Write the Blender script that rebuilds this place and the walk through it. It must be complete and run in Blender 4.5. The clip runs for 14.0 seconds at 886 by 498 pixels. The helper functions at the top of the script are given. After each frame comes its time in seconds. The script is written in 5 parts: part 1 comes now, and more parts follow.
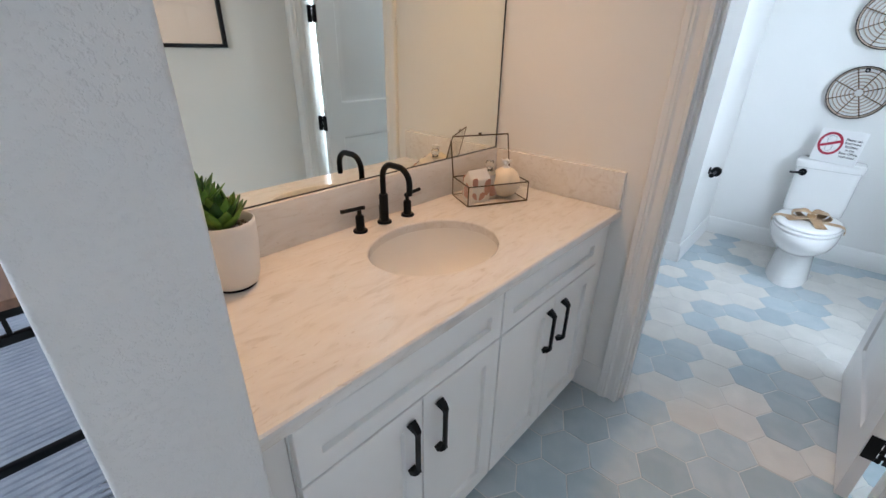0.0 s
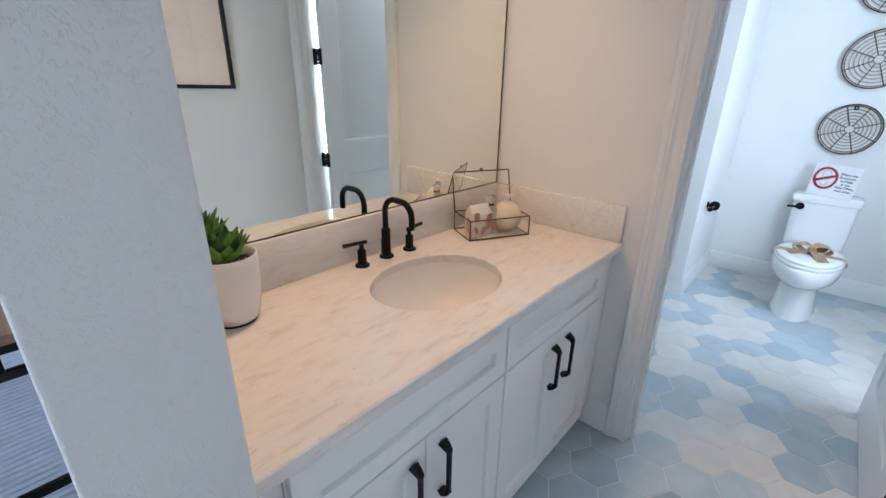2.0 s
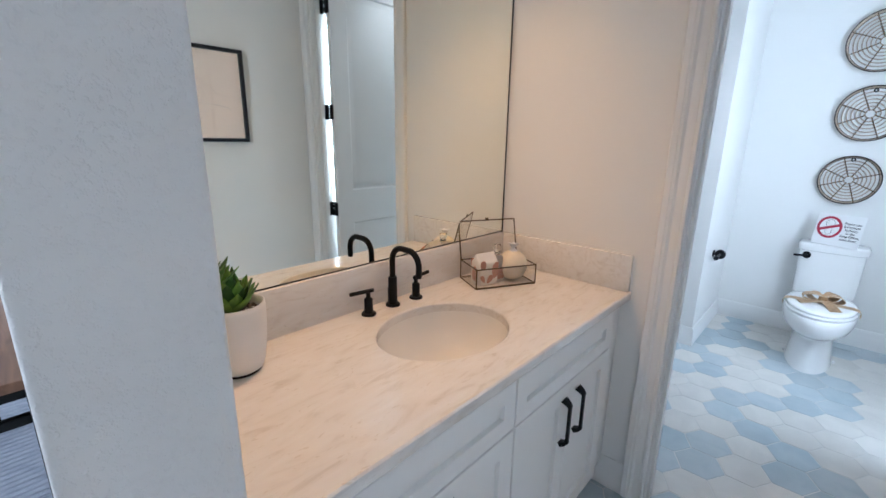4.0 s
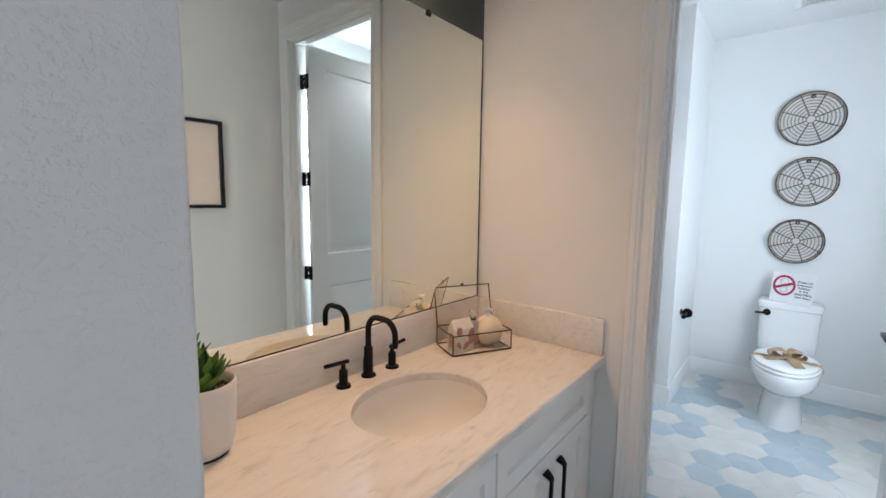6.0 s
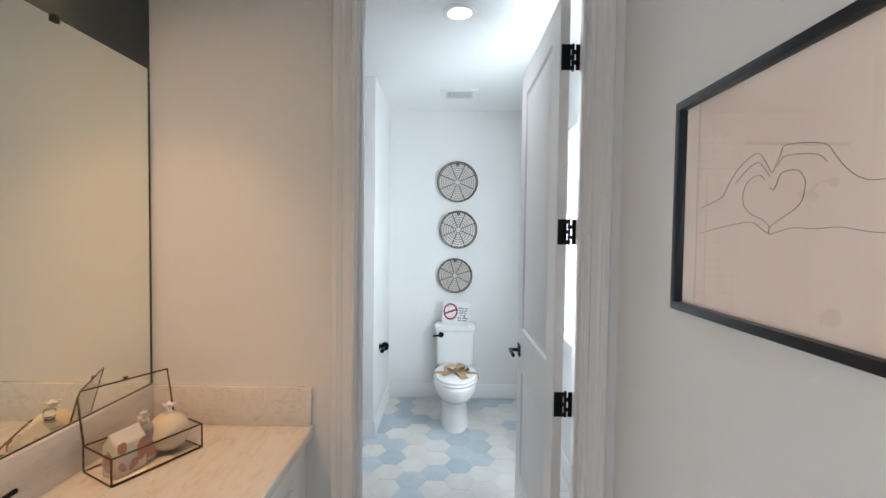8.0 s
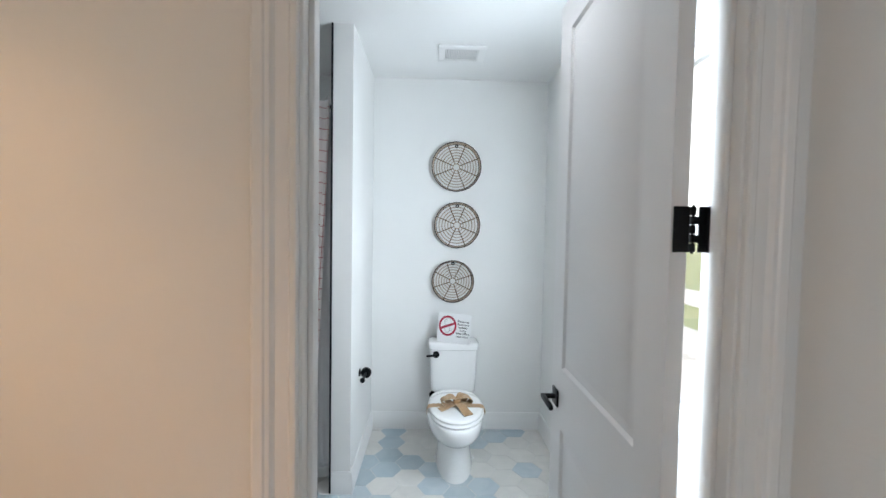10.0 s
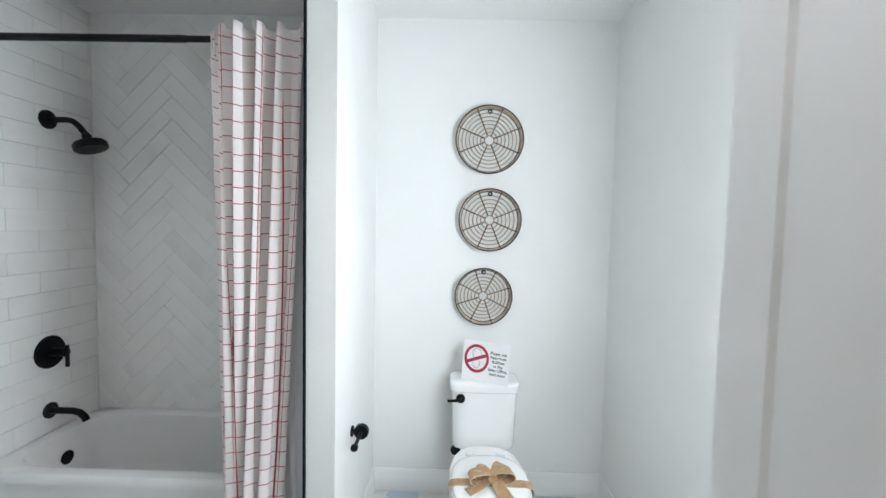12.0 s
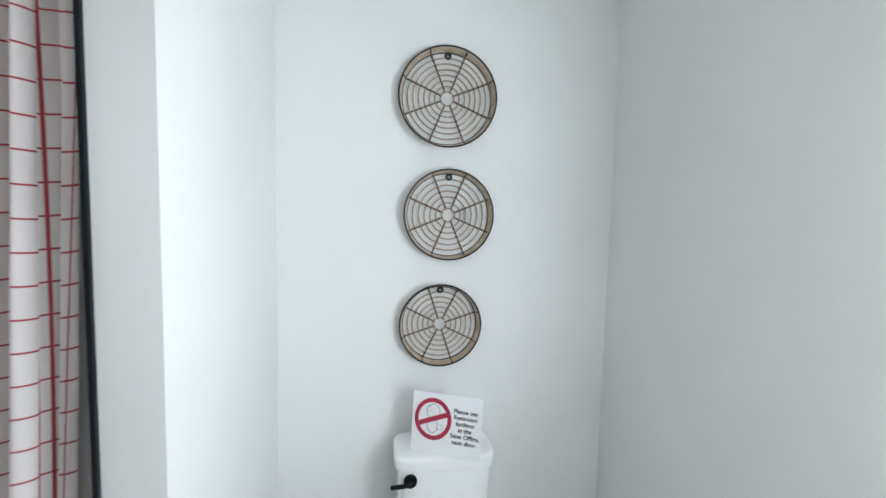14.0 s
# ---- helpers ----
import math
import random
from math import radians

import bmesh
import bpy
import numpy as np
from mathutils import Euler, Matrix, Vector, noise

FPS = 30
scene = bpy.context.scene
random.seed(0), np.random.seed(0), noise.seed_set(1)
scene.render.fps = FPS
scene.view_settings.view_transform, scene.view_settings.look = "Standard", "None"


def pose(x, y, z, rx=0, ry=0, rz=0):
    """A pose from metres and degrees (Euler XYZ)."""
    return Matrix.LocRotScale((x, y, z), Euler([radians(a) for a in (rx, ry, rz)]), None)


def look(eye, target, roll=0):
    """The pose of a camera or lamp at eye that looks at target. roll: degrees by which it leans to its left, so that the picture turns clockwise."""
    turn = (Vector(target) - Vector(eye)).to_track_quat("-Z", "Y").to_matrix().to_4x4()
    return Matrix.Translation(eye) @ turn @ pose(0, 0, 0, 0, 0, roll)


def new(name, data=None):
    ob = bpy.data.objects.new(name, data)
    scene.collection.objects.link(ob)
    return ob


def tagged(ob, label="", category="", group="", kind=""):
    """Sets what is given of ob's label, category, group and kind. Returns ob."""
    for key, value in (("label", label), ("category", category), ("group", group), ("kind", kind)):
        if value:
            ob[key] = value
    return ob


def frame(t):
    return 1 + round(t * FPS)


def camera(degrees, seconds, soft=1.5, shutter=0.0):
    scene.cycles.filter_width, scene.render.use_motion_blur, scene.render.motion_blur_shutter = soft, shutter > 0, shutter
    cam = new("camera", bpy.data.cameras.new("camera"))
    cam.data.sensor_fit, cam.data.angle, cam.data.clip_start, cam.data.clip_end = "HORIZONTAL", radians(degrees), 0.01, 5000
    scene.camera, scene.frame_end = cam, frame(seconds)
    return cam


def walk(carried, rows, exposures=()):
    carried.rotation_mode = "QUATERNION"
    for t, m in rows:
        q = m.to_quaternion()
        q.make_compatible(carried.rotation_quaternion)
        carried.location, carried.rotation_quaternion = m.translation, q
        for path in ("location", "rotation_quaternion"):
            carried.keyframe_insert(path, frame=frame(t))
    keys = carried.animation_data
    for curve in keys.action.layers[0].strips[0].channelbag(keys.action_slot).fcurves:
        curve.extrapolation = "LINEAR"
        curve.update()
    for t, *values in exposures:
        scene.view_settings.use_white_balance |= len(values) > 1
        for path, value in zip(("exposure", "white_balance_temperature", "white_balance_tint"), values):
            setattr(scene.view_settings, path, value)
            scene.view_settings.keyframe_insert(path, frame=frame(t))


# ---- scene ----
cam = camera(92.8, 14.0, shutter=0.35)
PATH = [
    (0, (0.027, -0.035, 1.381), (-1.177, 1.31, 0.518), 1.1),
    (0.5, (0.027, -0.035, 1.382), (-1.185, 1.315, 0.541), 0.9),
    (1, (0.025, -0.035, 1.38), (-1.199, 1.326, 0.574), 1.0),
    (1.5, (0.023, -0.032, 1.375), (-1.213, 1.344, 0.615), 0.9),
    (2, (0.019, -0.036, 1.377), (-1.23, 1.354, 0.665), 0.9),
    (2.5, (0.019, -0.034, 1.378), (-1.242, 1.368, 0.71), 0.9),
    (5, (0.014, -0.061, 1.398), (-1.297, 1.411, 1.059), 0.9),
    (5.5, (0.019, -0.069, 1.414), (-1.269, 1.439, 1.152), 0.8),
    (6, (0.024, -0.059, 1.418), (-1.235, 1.478, 1.191), 0.8),
    (6.5, (0.022, -0.039, 1.434), (-1.106, 1.611, 1.353), 0.6),
    (7, (0.024, -0.013, 1.46), (-0.805, 1.807, 1.411), 0.5),
    (7.4, (0.027, 0.003, 1.506), (-0.39, 1.959, 1.468), 1.2),
    (7.5, (0.006, 0.004, 1.505), (-0.258, 1.986, 1.461), 0.7),
    (7.7, (0.002, -0.002, 1.532), (-0.071, 1.995, 1.476), 0.7),
    (9.8, (-0.071, 0.69, 1.537), (-0.012, 2.688, 1.456), 0.9),
    (10, (-0.084, 0.742, 1.539), (-0.038, 2.74, 1.456), 1.0),
    (10.5, (-0.003, 0.959, 1.522), (0.033, 2.957, 1.442), 0.9),
    (11, (0.065, 1.179, 1.534), (0.069, 3.177, 1.454), 0.9),
    (11.5, (-0.057, 1.394, 1.533), (-0.074, 3.391, 1.436), 1.1),
    (12, (-0.122, 1.596, 1.552), (-0.157, 3.593, 1.441), 1.2),
    (12.5, (-0.132, 1.862, 1.584), (-0.153, 3.856, 1.426), 1.3),
    (13, (-0.07, 2.109, 1.602), (-0.066, 4.102, 1.435), 0.6),
    (13.5, (-0.116, 2.211, 1.58), (-0.003, 4.203, 1.429), 0.9),
    (14, (-0.154, 2.344, 1.573), (0.126, 4.32, 1.43), 1.2),
]
walk(cam, [(t, look(eye, target, roll)) for t, eye, target, roll in PATH],
     exposures=[(0, 0.0, 5820, 10), (2.5, 0.05, 5430, 10), (5.0, 0.0, 5700, 10), (6.2, -0.04, 5950, 10), (7.5, -0.08, 6250, 10), (10.0, -0.1, 6250, 10), (11.0, 0.1, 6450, 10), (12.0, 0.18, 6500, 10), (13.0, 0.0, 6450, 10), (14.0, -0.12, 6450, 10)])

# ---- world, sun, window light, exposure ----
scene.view_settings.exposure = 0.0
world = bpy.data.worlds.new("sky")
scene.world = world
world.use_nodes = True
sky = world.node_tree.nodes.new("ShaderNodeTexSky")
sky.sky_type, sky.sun_disc = "NISHITA", False
sky.sun_elevation, sky.sun_rotation = radians(56), radians(292)
sky.dust_density = 6.0
back = world.node_tree.nodes["Background"]
back.inputs["Strength"].default_value = 0.15
world.node_tree.links.new(sky.outputs["Color"], back.inputs["Color"])


def lamp(name, kind, matrix, power, colour, **more):
    data = bpy.data.lights.new(name, kind)
    data.energy, data.color = power, colour
    for key, value in more.items():
        if key == "size":
            data.shape, data.size, data.size_y = "RECTANGLE", value[0], value[1]
        elif key == "radius":
            data.shadow_soft_size = value
        elif key == "cone":
            data.spot_size, data.spot_blend = radians(value), 0.6
        elif key == "angle":
            data.angle = radians(value)
    ob = new(name, data)
    ob.matrix_world = matrix
    return ob


lamp("sun", "SUN", look((-5, 2, 8), (0, 0, 0)), 5.0, (1.0, 0.95, 0.88), angle=0.6)
BATH_DAY, ROOM_DAY, VANITY, CAN = 46.0, 97.0, 14.5, 17.0
lamp("bath_window_daylight", "AREA", look((0.843, 2.265, 1.545), (-1.0, 2.265, 1.545)), BATH_DAY, (0.82, 0.92, 1.0), size=(1.03, 1.32))
# lamp at an assumed bedroom window, placed to light wall_4 but not wall_3
lamp("bedroom_window_daylight", "AREA", look((-2.8, -3.55, 1.45), (-2.8, 0, 1.4)), ROOM_DAY, (0.96, 0.98, 1.0), size=(1.25, 1.5))


# ---- materials ----
def nodes_of(name):
    m = bpy.data.materials.new(name)
    m.use_nodes = True
    return m, m.node_tree.nodes, m.node_tree.links, m.node_tree.nodes["Principled BSDF"]


def surface(name, colour, rough=0.5, vary=0.05, scale=3.0, bump=0.0, grain=60.0, metal=0.0, second=None, detail=4.0,
            stretch=(1, 1, 1), piece=0.0, coat=0.0, low=0.35, high=0.65, bump2=0.0, grain2=9.0, sheen=0.0, peel=(0.60, 0.67)):
    """Colour with a broad and a fine variation, grain relief and wear in the gloss. piece: how far alike pieces differ."""
    m, n, l, b = nodes_of(name)
    where = n.new("ShaderNodeTexCoord")
    mapping = n.new("ShaderNodeMapping")
    mapping.inputs["Scale"].default_value = stretch
    shift = n.new("ShaderNodeObjectInfo")
    move = n.new("ShaderNodeVectorMath")
    move.operation = "MULTIPLY_ADD"
    move.inputs[1].default_value = (1, 1, 1)
    spread = n.new("ShaderNodeVectorMath")
    spread.operation = "SCALE"
    spread.inputs[0].default_value = (37.0, 19.0, 53.0)
    l.new(shift.outputs["Random"], spread.inputs["Scale"])
    l.new(where.outputs["Object"], move.inputs[0])
    l.new(spread.outputs[0], move.inputs[2])
    l.new(move.outputs[0], mapping.inputs["Vector"])
    broad = n.new("ShaderNodeTexNoise")
    broad.inputs["Scale"].default_value, broad.inputs["Detail"].default_value = scale, detail
    broad.inputs["Distortion"].default_value = 0.6
    l.new(mapping.outputs[0], broad.inputs["Vector"])
    ramp = n.new("ShaderNodeMapRange")
    ramp.inputs["From Min"].default_value, ramp.inputs["From Max"].default_value = low, high
    l.new(broad.outputs["Fac"], ramp.inputs["Value"])
    mix = n.new("ShaderNodeMix")
    mix.data_type = "RGBA"
    mix.inputs["A"].default_value = (*colour, 1)
    mix.inputs["B"].default_value = (*(second or [c * (1 - vary) for c in colour]), 1)
    l.new(ramp.outputs[0], mix.inputs["Factor"])
    out = mix.outputs["Result"]
    if piece:
        hsv = n.new("ShaderNodeHueSaturation")
        val = n.new("ShaderNodeMapRange")
        val.inputs["To Min"].default_value, val.inputs["To Max"].default_value = 1 - piece, 1 + piece
        l.new(shift.outputs["Random"], val.inputs["Value"])
        l.new(val.outputs[0], hsv.inputs["Value"])
        l.new(out, hsv.inputs["Color"])
        out = hsv.outputs["Color"]
    l.new(out, b.inputs["Base Color"])
    fine = n.new("ShaderNodeTexNoise")
    fine.inputs["Scale"].default_value, fine.inputs["Detail"].default_value = grain, 5.0
    l.new(mapping.outputs[0], fine.inputs["Vector"])
    wear = n.new("ShaderNodeMapRange")
    wear.inputs["To Min"].default_value, wear.inputs["To Max"].default_value = max(0.02, rough - 0.06), min(1.0, rough + 0.06)
    l.new(broad.outputs["Fac"], wear.inputs["Value"])
    l.new(wear.outputs[0], b.inputs["Roughness"])
    b.inputs["Metallic"].default_value = metal
    b.inputs["Coat Weight"].default_value = coat
    b.inputs["Sheen Weight"].default_value = sheen
    if bump:
        relief = n.new("ShaderNodeBump")
        relief.inputs["Strength"].default_value, relief.inputs["Distance"].default_value = bump, 0.002
        l.new(fine.outputs["Fac"], relief.inputs["Height"])
        if bump2:
            wide = n.new("ShaderNodeTexNoise")
            wide.inputs["Scale"].default_value, wide.inputs["Detail"].default_value = grain2, 2.0
            l.new(mapping.outputs[0], wide.inputs["Vector"])
            step = n.new("ShaderNodeMapRange")
            step.inputs["From Min"].default_value, step.inputs["From Max"].default_value = peel
            l.new(wide.outputs["Fac"], step.inputs["Value"])
            second_relief = n.new("ShaderNodeBump")
            second_relief.inputs["Strength"].default_value, second_relief.inputs["Distance"].default_value = bump2, 0.002
            l.new(step.outputs[0], second_relief.inputs["Height"])
            l.new(relief.outputs[0], second_relief.inputs["Normal"])
            relief = second_relief
        l.new(relief.outputs[0], b.inputs["Normal"])
    return m


def glowing(name, colour, strength):
    m, n, l, b = nodes_of(name)
    b.inputs["Base Color"].default_value = (0.9, 0.9, 0.9, 1)
    b.inputs["Emission Color"].default_value = (*colour, 1)
    b.inputs["Emission Strength"].default_value = strength
    return m


def clear_glass(name, tint=(1, 1, 1), rough=0.0):
    m, n, l, b = nodes_of(name)
    b.inputs["Base Color"].default_value = (*tint, 1)
    b.inputs["Transmission Weight"].default_value, b.inputs["Roughness"].default_value, b.inputs["IOR"].default_value = 1.0, rough, 1.45
    return m


WALL = surface("wall_paint", (0.80, 0.80, 0.785), 0.55, 0.03, 1.3, bump=0.10, grain=170, bump2=0.10, grain2=34)
STUB = surface("orange_peel_paint", (0.74, 0.74, 0.73), 0.5, 0.03, 1.5, bump=0.10, grain=320, bump2=0.45, grain2=170, peel=(0.50, 0.70))
DARK = surface("dark_teal_paint", (0.045, 0.058, 0.062), 0.30, 0.15, 2.0, bump=0.12, grain=170, bump2=0.1, grain2=34)
CEIL = surface("ceiling_paint", (0.84, 0.84, 0.83), 0.7, 0.02, 1.2, bump=0.12, grain=120)
TRIM = surface("trim_paint", (0.82, 0.82, 0.81), 0.33, 0.03, 2.0, bump=0.04, grain=60)
CABINET = surface("cabinet_paint", (0.86, 0.86, 0.845), 0.32, 0.025, 2.5, bump=0.03, grain=70)
DOORPAINT = surface("door_paint", (0.80, 0.795, 0.79), 0.32, 0.03, 2.0, bump=0.06, grain=90)
BLACK = surface("matte_black_metal", (0.0035, 0.0045, 0.006), 0.38, 0.3, 14.0, bump=0.04, grain=220)
EDGEBLACK = surface("black_anodised_edge", (0.010, 0.012, 0.016), 0.3, 0.2, 10.0)
for painted in (BLACK, EDGEBLACK):
    painted.node_tree.nodes["Principled BSDF"].inputs["Specular IOR Level"].default_value = 0.2
BRASS = surface("aged_brass", (0.13, 0.095, 0.055), 0.35, 0.35, 30.0, metal=0.8)
PORCELAIN = surface("porcelain", (0.86, 0.86, 0.85), 0.09, 0.02, 2.0)
BISCUIT = surface("basin_porcelain", (0.84, 0.82, 0.78), 0.08, 0.02, 2.0)
ACRYLIC = surface("tub_acrylic", (0.83, 0.83, 0.82), 0.15, 0.02, 1.5)
TILEWHITE = surface("marble_tile", (0.88, 0.88, 0.865), 0.13, 0.1, 2.4, second=(0.80, 0.80, 0.78), detail=7, piece=0.012, low=0.5, high=0.75, bump=0.02, grain=12)
GROUT = surface("white_grout", (0.83, 0.83, 0.82), 0.8, 0.05, 8.0, bump=0.3, grain=200)
FLOORGROUT = surface("floor_grout", (0.76, 0.76, 0.74), 0.85, 0.12, 6.0, bump=0.3, grain=200)
HEXWHITE = surface("hex_tile_white", (0.73, 0.715, 0.68), 0.34, 0.08, 7.0, second=(0.66, 0.65, 0.62), piece=0.05, bump=0.05, grain=40)
HEXBLUE = surface("hex_tile_blue", (0.40, 0.49, 0.54), 0.34, 0.16, 9.0, second=(0.47, 0.55, 0.59), piece=0.08, bump=0.05, grain=40)
HEXPALE = surface("hex_tile_pale_blue", (0.45, 0.53, 0.57), 0.34, 0.12, 9.0, second=(0.53, 0.59, 0.62), piece=0.06, bump=0.05, grain=40)
RIM = surface("ring_metal", (0.035, 0.03, 0.028), 0.4, 0.3, 25.0, metal=0.6)
WOODSTRIP = surface("bent_wood_band", (0.58, 0.48, 0.38), 0.6, 0.25, 30.0, second=(0.40, 0.31, 0.23))
TWIG = surface("dark_twig", (0.13, 0.085, 0.055), 0.7, 0.4, 70.0, second=(0.30, 0.22, 0.15), low=0.45, high=0.55)
RATTAN = surface("whitewashed_rattan", (0.52, 0.43, 0.35), 0.7, 0.3, 60.0, second=(0.38, 0.30, 0.24), bump=0.2, grain=200)
BURLAP = surface("burlap_ribbon", (0.44, 0.28, 0.14), 0.9, 0.2, 40.0, second=(0.33, 0.20, 0.10), bump=0.6, grain=420, sheen=0.2)
WIREEDGE = surface("ribbon_edge", (0.66, 0.54, 0.38), 0.8, 0.1, 40.0)
POT = surface("white_ceramic_pot", (0.80, 0.79, 0.77), 0.45, 0.05, 9.0, bump=0.12, grain=90)
GRAVELM = surface("dark_gravel", (0.10, 0.085, 0.075), 0.9, 0.5, 60.0, second=(0.22, 0.19, 0.16), bump=0.5, grain=150)
LEAF = surface("succulent_leaf", (0.055, 0.16, 0.03), 0.38, 0.4, 18.0, second=(0.16, 0.30, 0.05), piece=0.3)
LEAFDARK = surface("succulent_leaf_dark", (0.03, 0.10, 0.03), 0.42, 0.4, 18.0, second=(0.05, 0.12, 0.03), piece=0.25)
PAPER = surface("cream_paper", (0.80, 0.67, 0.58), 0.8, 0.03, 3.0, bump=0.05, grain=300)
INK = surface("pencil_line", (0.22, 0.19, 0.18), 0.8, 0.3, 60.0)
FRAMEBLACK = surface("black_picture_frame", (0.007, 0.010, 0.015), 0.35, 0.3, 20.0, bump=0.05, grain=90)
SIGNPAPER = surface("white_card", (0.82, 0.82, 0.82), 0.45, 0.02, 4.0)
SIGNRED = surface("red_print", (0.40, 0.02, 0.055), 0.5, 0.1, 20.0)
SIGNGREY = surface("grey_print", (0.30, 0.30, 0.31), 0.5, 0.1, 20.0)
SIGNINK = surface("black_print", (0.02, 0.02, 0.025), 0.5, 0.1, 20.0)
LINER = surface("curtain_liner", (0.74, 0.74, 0.75), 0.5, 0.04, 5.0)
CARPET = surface("pale_blue_carpet", (0.28, 0.32, 0.39), 0.95, 0.2, 12.0, second=(0.35, 0.38, 0.45), bump=0.8, grain=260)
DESKWOOD = surface("red_brown_wood", (0.22, 0.11, 0.06), 0.45, 0.3, 4.0, second=(0.14, 0.07, 0.04), stretch=(1, 9, 9), bump=0.1, grain=60)
GRASS = surface("mown_grass", (0.17, 0.21, 0.09), 0.95, 0.4, 1.5, second=(0.27, 0.28, 0.14), bump=0.8, grain=30)
CONCRETE = surface("pale_concrete", (0.52, 0.52, 0.50), 0.85, 0.15, 1.0, bump=0.3, grain=40)
SOAP = surface("cream_bath_bomb", (0.80, 0.70, 0.54), 0.75, 0.08, 20.0, bump=0.3, grain=120)
LABELWHITE = surface("bottle_wrap_white", (0.80, 0.76, 0.70), 0.5, 0.06, 10.0)
LABELPINK = surface("bottle_wrap_pink", (0.55, 0.28, 0.20), 0.5, 0.1, 10.0)
GLASS = clear_glass("clear_glass")
BOTTLE = clear_glass("bottle_glass", (0.93, 0.93, 0.90), 0.02)
WINGLASS = clear_glass("window_glass")
BULB = glowing("warm_bulb", (1.0, 0.66, 0.38), 40.0)
CANLENS = glowing("can_light_lens", (1.0, 0.96, 0.92), 6.0)


def mirror_material():
    m, n, l, b = nodes_of("silvered_mirror")
    b.inputs["Base Color"].default_value = (0.95, 0.965, 0.89, 1)
    b.inputs["Metallic"].default_value, b.inputs["Roughness"].default_value = 1.0, 0.012
    return m


def stone_material():
    """Cream travertine-like stone with drifting veins."""
    m, n, l, b = nodes_of("cream_quartzite")
    where = n.new("ShaderNodeTexCoord")
    mapping = n.new("ShaderNodeMapping")
    mapping.inputs["Rotation"].default_value = (0, 0, radians(28))
    mapping.inputs["Scale"].default_value = (17.0, 4.2, 17.0)
    l.new(where.outputs["Object"], mapping.inputs["Vector"])
    vein = n.new("ShaderNodeTexNoise")
    vein.inputs["Scale"].default_value, vein.inputs["Detail"].default_value, vein.inputs["Distortion"].default_value = 1.6, 9.0, 1.6
    l.new(mapping.outputs[0], vein.inputs["Vector"])
    ramp = n.new("ShaderNodeValToRGB")
    e = ramp.color_ramp.elements
    e[0].position, e[0].color = 0.29, (0.66, 0.62, 0.57, 1)
    e[1].position, e[1].color = 0.70, (0.79, 0.77, 0.74, 1)
    mid = ramp.color_ramp.elements.new(0.44)
    mid.color = (0.75, 0.72, 0.68, 1)
    l.new(vein.outputs["Fac"], ramp.inputs["Fac"])
    streak = n.new("ShaderNodeTexNoise")
    streak.inputs["Scale"].default_value, streak.inputs["Detail"].default_value, streak.inputs["Distortion"].default_value = 5.0, 6.0, 2.2
    l.new(mapping.outputs[0], streak.inputs["Vector"])
    thin = n.new("ShaderNodeMapRange")
    thin.inputs["From Min"].default_value, thin.inputs["From Max"].default_value = 0.63, 0.68
    thin.inputs["To Max"].default_value = 0.32
    l.new(streak.outputs["Fac"], thin.inputs["Value"])
    mix = n.new("ShaderNodeMix")
    mix.data_type = "RGBA"
    mix.inputs["B"].default_value = (0.48, 0.40, 0.31, 1)
    l.new(ramp.outputs["Color"], mix.inputs["A"])
    l.new(thin.outputs[0], mix.inputs["Factor"])
    l.new(mix.outputs["Result"], b.inputs["Base Color"])
    b.inputs["Roughness"].default_value = 0.10
    return m


def curtain_material():
    """White cotton with a woven red windowpane check, by the cloth's own coordinates in metres."""
    m, n, l, b = nodes_of("checked_cotton")
    uv = n.new("ShaderNodeUVMap")
    parts = n.new("ShaderNodeSeparateXYZ")
    l.new(uv.outputs["UV"], parts.inputs[0])
    lines = []
    for axis, pitch, half in (("X", 0.0635, 0.0015), ("Y", 0.0617, 0.0018)):
        wrap = n.new("ShaderNodeMath")
        wrap.operation = "PINGPONG"
        wrap.inputs[1].default_value = pitch / 2
        l.new(parts.outputs[axis], wrap.inputs[0])
        edge = n.new("ShaderNodeMapRange")
        edge.inputs["From Min"].default_value, edge.inputs["From Max"].default_value = half * 0.7, half * 1.3
        edge.inputs["To Min"].default_value, edge.inputs["To Max"].default_value = 1.0, 0.0
        l.new(wrap.outputs[0], edge.inputs["Value"])
        lines.append(edge.outputs[0])
    most = n.new("ShaderNodeMath")
    most.operation = "MAXIMUM"
    l.new(lines[0], most.inputs[0])
    l.new(lines[1], most.inputs[1])
    mix = n.new("ShaderNodeMix")
    mix.data_type = "RGBA"
    mix.inputs["A"].default_value, mix.inputs["B"].default_value = (0.80, 0.745, 0.735, 1), (0.42, 0.045, 0.055, 1)
    l.new(most.outputs[0], mix.inputs["Factor"])
    l.new(mix.outputs["Result"], b.inputs["Base Color"])
    b.inputs["Roughness"].default_value, b.inputs["Sheen Weight"].default_value = 0.85, 0.15
    weave = n.new("ShaderNodeTexNoise")
    weave.inputs["Scale"].default_value = 700
    l.new(uv.outputs["UV"], weave.inputs["Vector"])
    relief = n.new("ShaderNodeBump")
    relief.inputs["Strength"].default_value, relief.inputs["Distance"].default_value = 0.25, 0.001
    l.new(weave.outputs["Fac"], relief.inputs["Height"])
    l.new(relief.outputs[0], b.inputs["Normal"])
    return m


